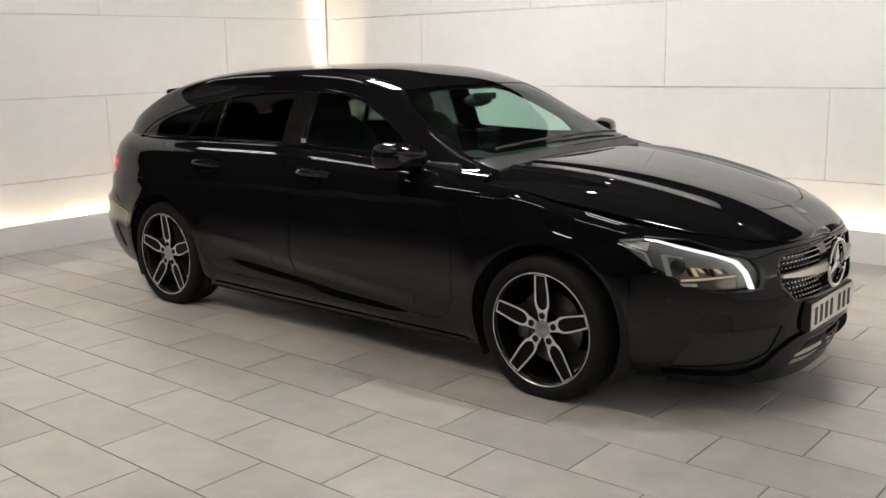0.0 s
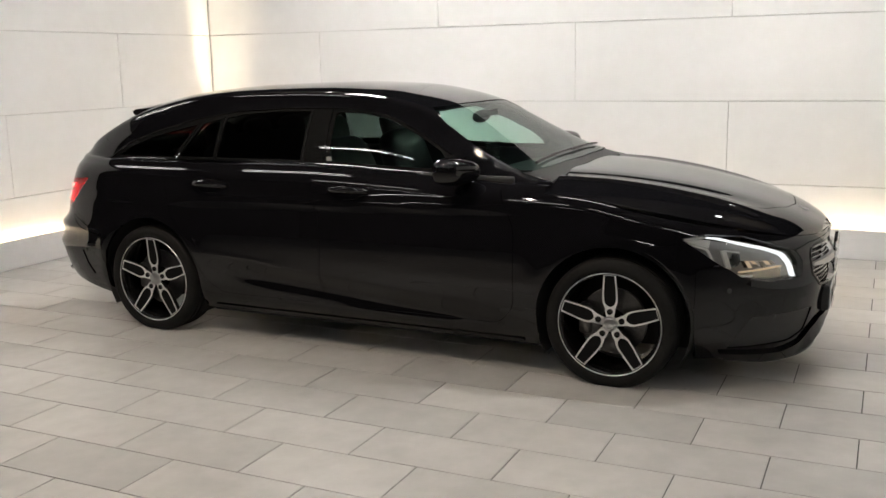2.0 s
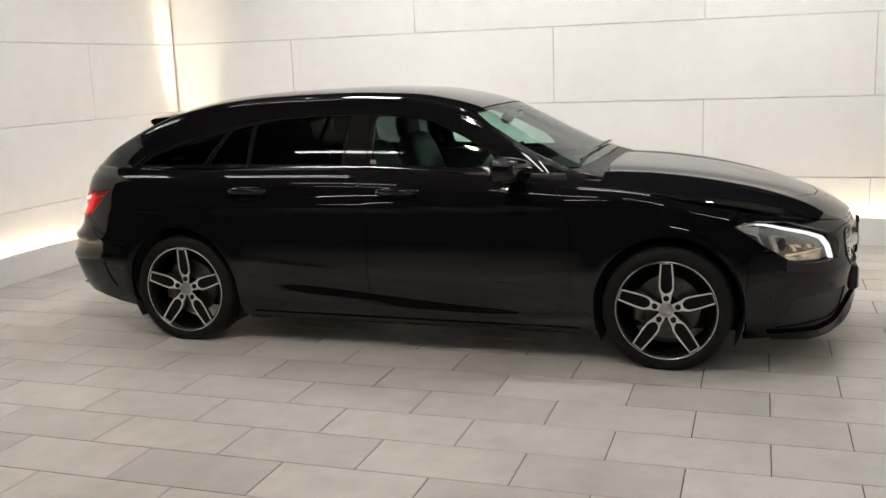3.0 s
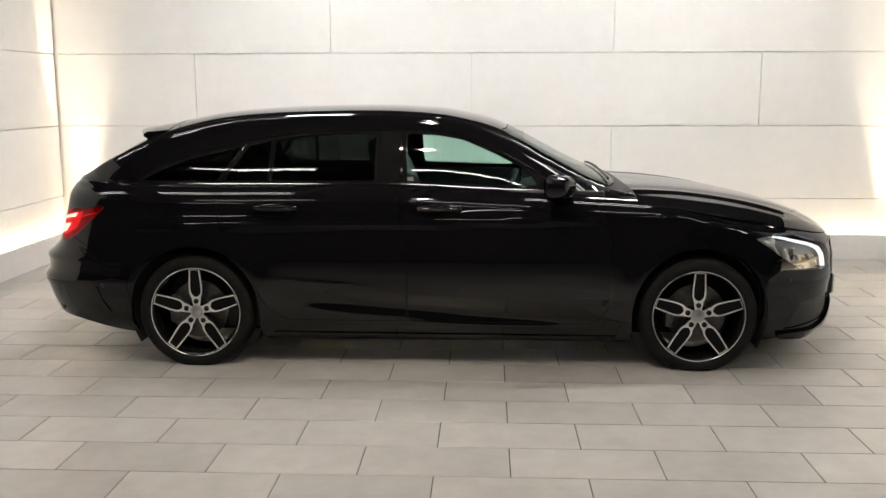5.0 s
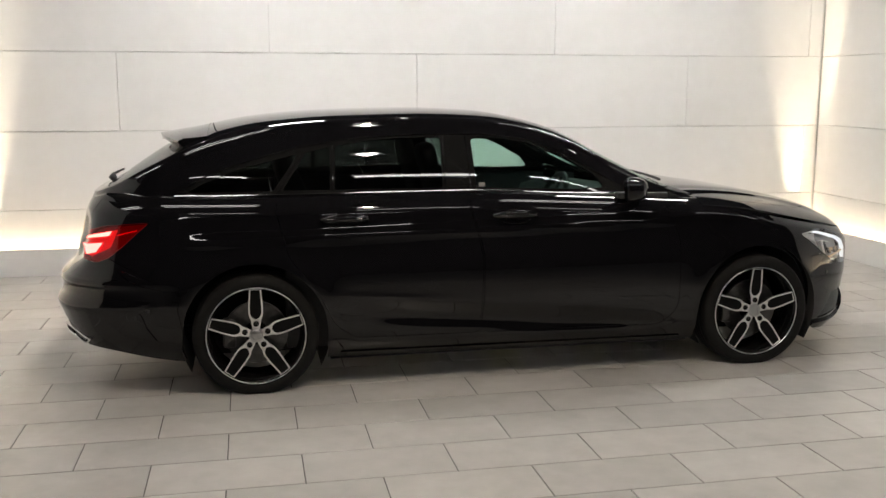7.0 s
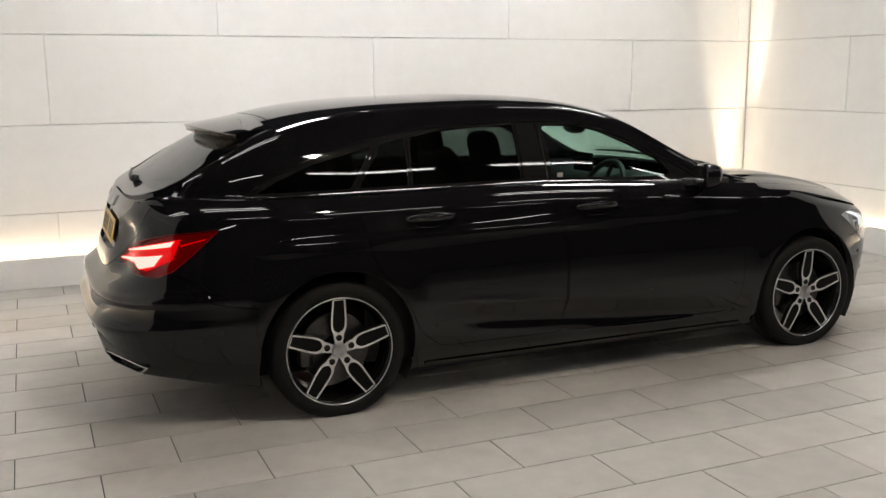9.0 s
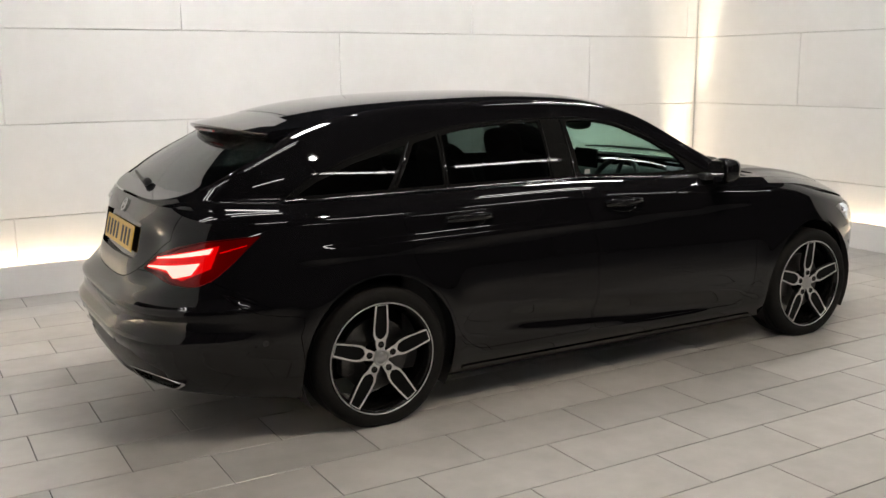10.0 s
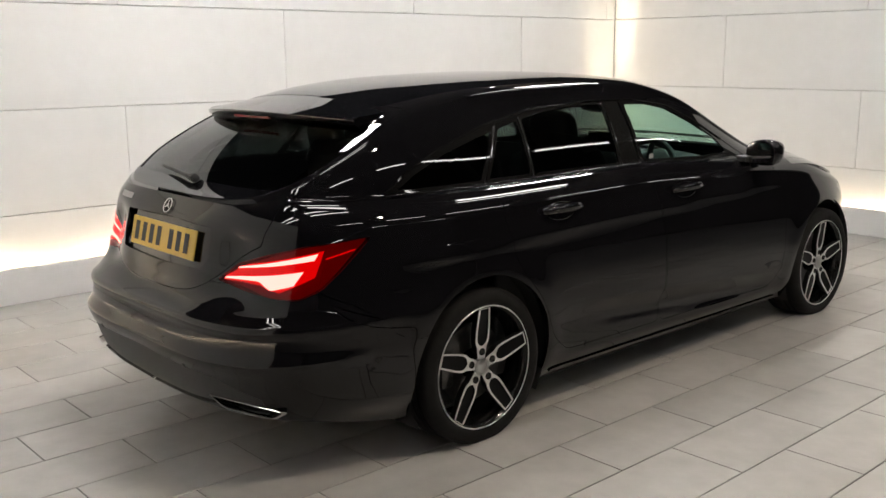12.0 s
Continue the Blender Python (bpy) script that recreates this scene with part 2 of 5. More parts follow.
wall_back = tagged(boxed("wall_north", (XL - 0.3, YB + 0.022, 0, XR + 0.3, YB + 0.2, WH), BACKING), "white panelled studio wall with shadow joints", "wall", kind="structure")
wall_l = tagged(boxed("wall_west", (XL - 0.2, WE, 0, XL - 0.022, YB + 0.02, WH), BACKING), "white panelled studio wall lit from below", "wall", kind="structure")
wall_r = tagged(boxed("wall_east", (XR + 0.022, WE, 0, XR + 0.2, YB + 0.02, WH), BACKING), "white panelled studio wall lit from below", "wall", kind="structure")
tagged(boxed("wall_south", (-HALL - 0.2, YF - 0.2, 0, HALL + 0.2, YF, TOP), DIMWALL), "plain dark end wall", "wall", kind="structure")
for nm, wx in (("wall_hall_west", -HALL - 0.2), ("wall_hall_east", HALL)):
    tagged(boxed(nm, (wx, YF, 0, wx + 0.2, YB + 0.2, TOP), DIMWALL), "plain dark hall wall", "wall", kind="structure")
for nm, wa, wb in (("wall_flank_west", -HALL, XL - 0.2), ("wall_flank_east", XR + 0.2, HALL)):
    tagged(boxed(nm, (wa, WE, 0, wb, WE + 0.2, TOP), DIMWALL), "plain dark hall wall", "wall", kind="structure")
tagged(boxed("ceiling", (-HALL - 0.2, YF - 0.2, TOP, HALL + 0.2, YB + 0.3, TOP + 0.15), CEILING), "plain dark ceiling", "ceiling", kind="structure")
tagged(boxed("floor", (-HALL - 0.2, YF - 0.2, -0.12, HALL + 0.2, YB + 0.2, -0.004), GROUT), "grey stone-look tiled floor in running bond", "floor", kind="structure")
floor_ob = bpy.data.objects["floor"]

# plinths with a light cove behind them, and the light strips
PH = 0.22


def plinth(name, dims, label):
    return tagged(boxed(name, dims, PLINTH, None, "", 0.004), label, "plinth", kind="structure")


plinth("trim_north", (XL + 0.09, YB - 0.10, 0, XR - 0.09, YB - 0.075, PH), "low white plinth hiding a light strip")
plinth("trim_west", (XL + 0.065, WE, 0, XL + 0.09, YB - 0.075, PH), "low white plinth hiding a light strip")
plinth("trim_east", (XR - 0.09, WE, 0, XR - 0.065, YB - 0.075, PH), "low white plinth hiding a light strip")


def strip(name, dims, material, label):
    ob = boxed(name, dims, material)
    return tagged(ob, label, "light strip")


# battens in the cove, end to end with short dark gaps
for a, b in ((-3.54, -1.80), (-1.64, 0.02), (0.10, 1.76), (1.84, 3.84)):
    strip("light_strip", (a, YB - 0.055, 0.10, b, YB - 0.03, 0.115), LED_WARM, "warm white light batten behind the plinth")
for a, b in ((WE, -0.56), (-0.40, 1.08), (1.16, YB - 0.1)):
    strip("light_strip", (XL + 0.025, a, 0.10, XL + 0.05, b, 0.115), LED_WARM, "warm white light batten behind the plinth")
    strip("light_strip", (XR - 0.05, a, 0.10, XR - 0.025, b, 0.115), LED_WARM, "warm white light batten behind the plinth")


def uplight(x, y):
    """A narrow spot behind the plinth that washes the wall's corner."""
    ob = tagged(new("uplight"), "small uplight hidden behind the plinth in the wall corner", "lamp", "corner uplights")
    bm = bmesh.new()
    lathe(bm, [(0.0, -0.05), (0.022, -0.05), (0.022, 0.012), (0.018, 0.012), (0.016, 0.0), (0.0, 0.0)], 20)
    bmesh.ops.transform(bm, matrix=pose(0, 0, 0, 90, 0, 0), verts=bm.verts)
    part("can", bm, PLINTH, ob)
    ob.matrix_basis = pose(x, y, 0.05)
    data = bpy.data.lights.new("uplight_beam", "SPOT")
    data.energy, data.spot_size, data.spot_blend, data.color, data.shadow_soft_size = CORNER, radians(27), 1.0, (1.0, 0.84, 0.60), 0.012
    lamp = new("uplight_beam", data)
    lamp.matrix_world = look((x, y, 0.07), (x - math.copysign(0.07, x), y + 0.012, 2.0))


uplight(XL + 0.21, YB - 0.05)
uplight(XR - 0.21, YB - 0.05)


# ceiling lights
def tube_light(x, y, length, glow_mat=TUBE_GLOW):
    ob = tagged(new("tube_light"), "long white ceiling tube light", "lamp", "ceiling tube lights")
    bm = bmesh.new()
    box(bm, -length / 2, -0.055, 0.03, length / 2, 0.055, 0.065, 0.006)
    part("housing", bm, PLINTH, ob, smooth=False)
    bm = bmesh.new()
    tube_along(bm, [(-length / 2 + 0.03, 0, 0), (0, 0, 0), (length / 2 - 0.03, 0, 0)], 0.033, 12)
    part("tube", bm, glow_mat, ob, "glowing white tube")
    for cx in (-length * 0.4, length * 0.4):
        bm = bmesh.new()
        tube_along(bm, [(cx, 0, 0.05), (cx, 0.001, (TOP - HANG) / 2), (cx, 0, TOP - HANG + 0.02)], 0.003, 5)
        part("cable", bm, PLINTH, ob)
    ob.matrix_basis = pose(x, y, HANG)
    return ob


def panel_light(x, y):
    ob = tagged(new("ceiling_light"), "square white ceiling panel light", "lamp", "ceiling panel lights")
    bm = bmesh.new()
    box(bm, -0.3, -0.3, 0, 0.3, 0.3, 0.02, 0.004)
    part("frame", bm, PLINTH, ob, smooth=False)
    bm = bmesh.new()
    box(bm, -0.275, -0.275, -0.006, 0.275, 0.275, -0.001)
    part("diffuser", bm, PANEL_GLOW, ob, "glowing white diffuser", smooth=False)
    for cx, cy in ((-0.25, -0.25), (0.25, -0.25), (-0.25, 0.25), (0.25, 0.25)):
        bm = bmesh.new()
        tube_along(bm, [(cx, cy, 0.01), (cx, cy + 0.001, 0.5), (cx, cy, TOP - HANG)], 0.003, 5)
        part("cable", bm, PLINTH, ob)
    ob.matrix_basis = pose(x, y, HANG)
    return ob


for ty, row in ((-0.85, (-3.7, -1.9, 1.2)), (-1.15, (-3.7, -1.9, 1.2)), (-3.6, (-1.95, 0.12, 1.85, 3.6, 5.3)), (-8.0, (-3.6, 0.1, 3.4))):
    for tx in row:
        tube_light(tx, ty, 1.2)
panel_light(-1.15, 0.8)
tube_light(1.75, 0.12, 1.2, KEY_GLOW)


def downlight(x, y, watts, size, wide=1.0):
    ob = tagged(new("downlight"), "small round ceiling downlight", "lamp", "ceiling downlights")
    bm = bmesh.new()
    lathe(bm, [(0.0, 0.02), (0.05, 0.02), (0.06, 0.0), (0.075, -0.004), (0.08, 0.02), (0.08, 0.04)], 24)
    bmesh.ops.transform(bm, matrix=pose(0, 0, 0, 90, 0, 0), verts=bm.verts)
    bmesh.ops.scale(bm, vec=(wide * 1.5 if wide > 1 else 1, wide, 1), verts=bm.verts)
    part("rim", bm, PLINTH, ob)
    bm = bmesh.new()
    bmesh.ops.create_circle(bm, cap_ends=True, segments=24, radius=0.055, matrix=pose(0, 0, -0.008) @ Matrix.Diagonal((wide * 1.5 if wide > 1 else 1, wide, 1, 1)))
    part("lens", bm, PANEL_GLOW, ob, "glowing round lens", smooth=False)
    ob.matrix_basis = pose(x, y, TOP - 0.03)
    data = bpy.data.lights.new("downlight_beam", "SPOT")
    data.energy, data.spot_size, data.spot_blend, data.color, data.shadow_soft_size = watts, radians(size), 0.6, (1.0, 0.84, 0.66), 0.05
    lamp = new("downlight_beam", data)
    lamp.matrix_world = look((x, y, TOP - 0.06), (x, y + 0.4, 0.0))


for dx, watts in ((-2.7, SPOT * 0.5), (0.05, SPOT * 0.1), (2.75, SPOT * 1.5)):
    downlight(dx, YB - 0.5, watts, 70)
downlight(-0.3, -3.1, SPOT * 11.0, 92, 1.35)
panels(wall_back, (XL + 0.028, XR - 0.028), (-2.378, 0.083, 2.592), (-1.157, 1.319, 3.8), LINES, lambda a, z: pose(a, YB, z))
panels(wall_l, (WE, YB + 0.018), (-1.045, 1.43), (0.19,), LINES, lambda a, z: pose(XL, a, z, 0, 0, 90))
panels(wall_r, (-YB - 0.018, -WE), (-1.43, 1.045), (-0.16,), LINES, lambda a, z: pose(XR, -a, z, 0, 0, -90))

# ---- the car: surfaces ----
NF, NR, XF0, XR0 = 2.6, 4.3, 0.9, -1.0
w_at = curve([(0.10, 0.772), (0.16, 0.806), (0.2, 0.832), (0.25, 0.853), (0.3, 0.866), (0.40, 0.881), (0.47, 0.887), (0.55, 0.885), (0.65, 0.878), (0.75, 0.867), (0.85, 0.852), (0.93, 0.836), (1.0, 0.816)])
f_at = curve([(0.10, 2.17), (0.16, 2.235), (0.22, 2.25), (0.34, 2.245), (0.45, 2.255), (0.56, 2.255), (0.64, 2.235), (0.69, 2.20), (0.8, 2.05)])
r_at = curve([(0.12, -2.15), (0.2, -2.25), (0.3, -2.31), (0.40, -2.342), (0.44, -2.357), (0.456, -2.359), (0.470, -2.350), (0.50, -2.331), (0.54, -2.327), (0.566, -2.334), (0.579, -2.331), (0.60, -2.304), (0.635, -2.272), (0.65, -2.266), (0.70, -2.258), (0.76, -2.238), (0.85, -2.218), (0.95, -2.168), (1.02, -2.125)])
top_at = curve([(-2.2, 0.965), (-1.9, 0.955), (-1.3, 0.945), (-0.4, 0.95), (0.4, 0.92), (0.85, 0.895), (1.2, 0.875), (1.6, 0.80), (1.9, 0.735), (2.1, 0.69), (2.25, 0.665)])
low_at = curve([(-2.3, 0.255), (-2.1, 0.235), (-1.8, 0.175), (-1.5, 0.155), (-1.0, 0.155), (0.9, 0.15), (1.7, 0.13), (2.25, 0.125)])
spine_at = curve([(-2.165, 0.963), (-2.08, 1.015), (-1.95, 1.107), (-1.8, 1.205), (-1.7, 1.258), (-1.6, 1.302), (-1.45, 1.337), (-1.28, 1.362), (-0.9, 1.388), (-0.45, 1.397), (-0.08, 1.382), (0.1, 1.353), (0.27, 1.31), (0.61, 1.142), (0.82, 1.036), (1.06, 0.945)])
rail_z = curve([(-2.165, 0.96), (-2.08, 0.992), (-1.95, 1.068), (-1.8, 1.142), (-1.6, 1.230), (-1.45, 1.268), (-1.3, 1.29), (-0.9, 1.322), (-0.45, 1.328), (-0.08, 1.316), (0.27, 1.24), (0.61, 1.062), (0.82, 0.965), (1.06, 0.895)])
rail_y = curve([(-2.165, 0.70), (-1.9, 0.655), (-1.7, 0.637), (-1.5, 0.61), (-1.3, 0.59), (-1.0, 0.575), (-0.3, 0.572), (0.3, 0.60), (0.6, 0.665), (1.04, 0.77)])
bonnet_z = curve([(0.85, 0.965), (1.16, 0.952), (1.47, 0.92), (1.82, 0.852), (2.0, 0.80), (2.14, 0.735), (2.25, 0.668)])


def smoothed(f, x0, x1, sigma):
    """A curve rounded off over about sigma metres, kept as a fine table."""
    h = 0.01
    n = int(round((x1 - x0) / h))
    k = int(3 * sigma / h)
    w = [math.exp(-0.5 * (i * h / sigma) ** 2) for i in range(-k, k + 1)]
    tot = sum(w)

    def beyond(x):
        if x < x0:
            return 2 * f(x0) - f(2 * x0 - x)
        if x > x1:
            return 2 * f(x1) - f(2 * x1 - x)
        return f(x)
    raw = [beyond(x0 + i * h) for i in range(-k - 2, n + k + 3)]
    tab = [sum(w[j] * raw[i + j] for j in range(2 * k + 1)) / tot for i in range(n + 5)]

    def at(x):
        p = min(max((x - x0) / h, 0.0), n - 1e-6)
        i = int(p)
        t = p - i
        a, b, c, d = tab[i + 1], tab[i + 2], tab[i + 3], tab[i + 4]
        return b + 0.5 * t * (c - a + t * (2 * a - 5 * b + 4 * c - d + t * (3 * (b - c) + d - a)))
    return at


top_at = smoothed(top_at, -2.2, 2.25, 0.07)
spine_at = smoothed(spine_at, -2.165, 1.06, 0.045)
rail_z = smoothed(rail_z, -2.165, 1.06, 0.07)
rail_y = smoothed(rail_y, -2.165, 1.04, 0.09)
bonnet_z = smoothed(bonnet_z, 0.85, 2.25, 0.06)


def ease(t):
    t = min(1.0, max(0.0, t))
    return t * t * (3 - 2 * t)


def corner(n, length, width, count=1500):
    """A quarter superellipse by its arc length: arc, share of the length, share of the width."""
    arc, last = 0.0, (0.0, 1.0)
    table = [(0.0, 0.0, 1.0)]
    for i in range(1, count + 1):
        k = i / count
        if k < 0.5:
            p = 0.8 * k / 0.5
            c = (1 - p**n) ** (1 / n)
        else:
            c0 = (1 - 0.8**n) ** (1 / n)
            c = c0 * (1 - (k - 0.5) / 0.5)
            p = (1 - c**n) ** (1 / n)
        arc += math.hypot((p - last[0]) * length, (c - last[1]) * width)
        table.append((arc, p, c))
        last = (p, c)
    return table


def lookup(table, key, value, want):
    lo, hi = 0, len(table) - 1
    rising = table[-1][key] > table[0][key]
    while hi - lo > 1:
        m = (lo + hi) // 2
        if (table[m][key] <= value) == rising:
            lo = m
        else:
            hi = m
    a, b = table[lo], table[hi]
    t = (value - a[key]) / (b[key] - a[key]) if b[key] != a[key] else 0.0
    t = min(1.0, max(0.0, t))
    return a[want] + (b[want] - a[want]) * t


NOSE, TAILEND = corner(NF, 1.33, 0.88), corner(NR, 1.3, 0.88)
U0, U1 = XR0 - TAILEND[-1][0], XF0 + NOSE[-1][0]


def plan_x(u, z):
    if u > XF0:
        return XF0 + (f_at(z) - XF0) * lookup(NOSE, 0, u - XF0, 1)
    if u < XR0:
        # the tailgate turns in beside the number plate
        turn = 0.04 * math.exp(-((lookup(TAILEND, 0, XR0 - u, 2) - 0.56) / 0.16) ** 2) * ease((z - 0.62) / 0.07) * (1 - ease((z - 0.83) / 0.10))
        return XR0 + (r_at(z) - XR0) * lookup(TAILEND, 0, XR0 - u, 1) + turn
    return u


def plan_y(u, z, top):
    w = w_at(z)
    if u > XF0:
        w *= lookup(NOSE, 0, u - XF0, 2)
    elif u < XR0:
        w *= lookup(TAILEND, 0, XR0 - u, 2)
    x = plan_x(u, z)
    # rounded top edge, sculpted door, flared arches
    e = max(0.0, (z - top + 0.05) / 0.05)
    w *= 1 - 0.028 * e * e
    # an undercut below a crease that rises to the rear, and the sill's kick
    mid = math.exp(-((x + 0.02) / 0.82) ** 6)
    d = z - 0.405 + 0.08 * x
    w += mid * (0.004 * math.exp(-(d / 0.022) ** 2) - 0.025 * math.exp(-((d + 0.085) / 0.055) ** 2))
    w += 0.008 * mid * math.exp(-((z - 0.225) / 0.03) ** 2)
    for xa in (-1.35, 1.35):
        d = math.hypot(x - xa, z - 0.30)
        w += 0.009 * math.exp(-((d - 0.37) / 0.075) ** 2) * ease((1.95 - abs(x)) / 0.25)
    # shoulder crease that rises to the rear
    c = 0.80 + 0.02 * x
    w += 0.007 * math.exp(-((z - c) / 0.03) ** 2) * ease((1.3 - x) / 0.7) * ease((x + 1.9) / 0.4)
    return w


def u_of_x(x, z):
    if x > XF0:
        return XF0 + lookup(NOSE, 1, min(1.0, (x - XF0) / (f_at(z) - XF0)), 0)
    if x < XR0:
        return XR0 - lookup(TAILEND, 1, min(1.0, (XR0 - x) / (XR0 - r_at(z))), 0)
    return x


def u_of_y(y, z, front):
    c = min(1.0, y / w_at(z))
    return XF0 + lookup(NOSE, 2, c, 0) if front else XR0 - lookup(TAILEND, 2, c, 0)


def top_u(u):
    return top_at(plan_x(u, 0.665 if u > XF0 else 0.95))


def low_u(u):
    return low_at(plan_x(u, 0.3))


def wall_point(u, z):
    """The right flank, nose and tail: u runs round the car, z is the height."""
    return Vector((plan_x(u, z), -plan_y(u, z, top_u(u)), z))


def edge_y(x):
    z = top_at(x)
    return plan_y(u_of_x(x, z), z, z)


def soft_min(a, b, k):
    h = max(0.0, 1 - abs(a - b) / k)
    return min(a, b) - k * h * h / 4


def rail_height(x, zb):
    return -soft_min(-rail_z(x), -zb - 0.004, 0.05)


def raw_upper(x, q):
    """The cabin before its rail is rounded."""
    yw, zt = edge_y(x), top_at(x)
    yb, zb = yw * 0.925, zt + 0.032 * ease((x + 2.16) / 0.12)
    yr, zr = soft_min(rail_y(x), yw * 0.86, 0.06), rail_height(x, zb)
    zs = -soft_min(-spine_at(x), -zr - 0.001, 0.01)
    if q <= 1:
        t = q
        return Vector((x, -(yw + (yb - yw) * t), zt + (zb - zt) * math.sin(t * math.pi / 2)))
    if q <= 2:
        t = q - 1
        return Vector((x, -(yb + (yr - yb) * t + 0.018 * math.sin(math.pi * t) * ease((zr - zb) / 0.3)), zb + (zr - zb) * t))
    t = (q - 2) * math.pi / 2
    c, s = max(0.0, math.cos(t)) ** (2 / 2.5), math.sin(t) ** (2 / 2.2)
    f = ease((-1.10 - x) / 0.75)
    s += (1 - c**2.1 - s) * f
    return Vector((x, -yr * c, zr + (zs - zr) * s))


def upper_point(x, q):
    """The cabin: q 0..1 shoulder, 1..2 side windows, 2..3 roof; its rail rounds off towards the tail."""
    h = 0.26 * ease((-1.0 - x) / 0.5) * ease((q - 1.35) / 0.4) * ease((2.75 - q) / 0.4)
    if h < 1e-3:
        return raw_upper(x, q)
    total = Vector((0, 0, 0))
    for k, wt in ((-2, 0.1), (-1, 0.24), (0, 0.32), (1, 0.24), (2, 0.1)):
        total += raw_upper(x, q + h * k / 2) * wt
    return total


def q_of_z(x, z):
    zt = top_at(x)
    zb = zt + 0.032 * ease((x + 2.16) / 0.12)
    zr = rail_height(x, zb)
    if z < zb:
        return max(0.0, math.asin(max(0.0, min(1.0, (z - zt) / (zb - zt)))) * 2 / math.pi)
    return 1 + (z - zb) / (zr - zb)


def bonnet_point(x, k):
    """The bonnet: k 0 at the wing's edge, 1 at the middle."""
    yw, zt, zs = edge_y(x), top_at(x), bonnet_z(x)
    y = yw * (1 - k)
    a = abs(1 - k)
    z = zt + (zs - zt) * (1 - a**3.4)
    ridge = 0.60 - 0.16 * (x - 0.9)
    z += 0.010 * math.exp(-((y - ridge) / 0.035) ** 2) * ease((2.1 - x) / 0.4) - 0.008 * math.exp(-((y - ridge + 0.1) / 0.06) ** 2) * ease((2.1 - x) / 0.4)
    return Vector((x, -y, z))


class Patch:
    """A sheet cut along outlines in its own plane and then laid onto its surface."""

    def __init__(self, point, us, vs, lay=None):
        self.point, self.bm = point, bmesh.new()
        lay = lay or (lambda u, v: v)
        rows = [[self.bm.verts.new((u, lay(u, v), 0)) for v in vs] for u in us]
        for a, b in zip(rows, rows[1:]):
            for j in range(len(vs) - 1):
                self.bm.faces.new((a[j], b[j], b[j + 1], a[j + 1]))
        self.regions, self.known, self.calm = [], {}, -9.0

    def cut(self, name, outline):
        n = len(outline)
        xs, ys = [p[0] for p in outline], [p[1] for p in outline]
        lo, hi = (min(xs) - 0.08, min(ys) - 0.12), (max(xs) + 0.08, max(ys) + 0.12)
        near = {}
        for f in self.bm.faces:
            c = f.verts[0].co
            if lo[0] < c.x < hi[0] and lo[1] < c.y < hi[1]:
                near[f] = self.span(f)
        for i in range(n):
            a, b = Vector((*outline[i], 0)), Vector((*outline[(i + 1) % n], 0))
            d = b - a
            if d.length < 1e-6:
                continue
            x0, x1, y0, y1 = min(a.x, b.x) - 1e-5, max(a.x, b.x) + 1e-5, min(a.y, b.y) - 1e-5, max(a.y, b.y) + 1e-5
            hit = [f for f, s in near.items() if s[1] >= x0 and s[0] <= x1 and s[3] >= y0 and s[2] <= y1]
            if hit:
                geom = list({v for f in hit for v in f.verts} | {e for f in hit for e in f.edges}) + hit
                done = bmesh.ops.bisect_plane(self.bm, geom=geom, dist=1e-5, plane_co=a, plane_no=Vector((-d.y, d.x, 0)).normalized())
                for f in hit:
                    near.pop(f, None)
                for g in done["geom"]:
                    if isinstance(g, bmesh.types.BMFace):
                        near[g] = self.span(g)
        self.regions.append((name, outline))

    @staticmethod
    def span(f):
        xs, ys = [v.co.x for v in f.verts], [v.co.y for v in f.verts]
        return min(xs), max(xs), min(ys), max(ys)

    @staticmethod
    def inside(x, y, outline):
        hit, n = False, len(outline)
        for i in range(n):
            (x0, y0), (x1, y1) = outline[i], outline[(i + 1) % n]
            if (y0 > y) != (y1 > y) and x < (x1 - x0) * (y - y0) / (y1 - y0) + x0:
                hit = not hit
        return hit

    def pieces(self, rest):
        """The faces by region: the last outline that holds a face has it."""
        out = {}
        boxes = [(k, o, (min(p[0] for p in o), max(p[0] for p in o), min(p[1] for p in o), max(p[1] for p in o))) for k, o in self.regions]
        for f in self.bm.faces:
            c = f.calc_center_median()
            name = rest
            for key, outline, bx in boxes:
                if bx[0] <= c.x <= bx[1] and bx[2] <= c.y <= bx[3] and self.inside(c.x, c.y, outline):
                    name = key
            out.setdefault(name, []).append([(v.co.x, v.co.y) for v in f.verts])
        self.bm.free()
        return out

    def normal(self, u, v, e=0.003):
        u = max(u, self.calm)
        a = self.point(u + e, v) - self.point(u - e, v)
        b = self.point(u, v + e) - self.point(u, v - e)
        n = a.cross(b)
        return n.normalized() if n.length > 1e-12 else Vector((0, -1, 0))


def outward(p, n):
    core = Vector((max(-1.6, min(1.5, p.x)), 0, 0.62))
    return n if n.dot(p - core) > 0 else -n


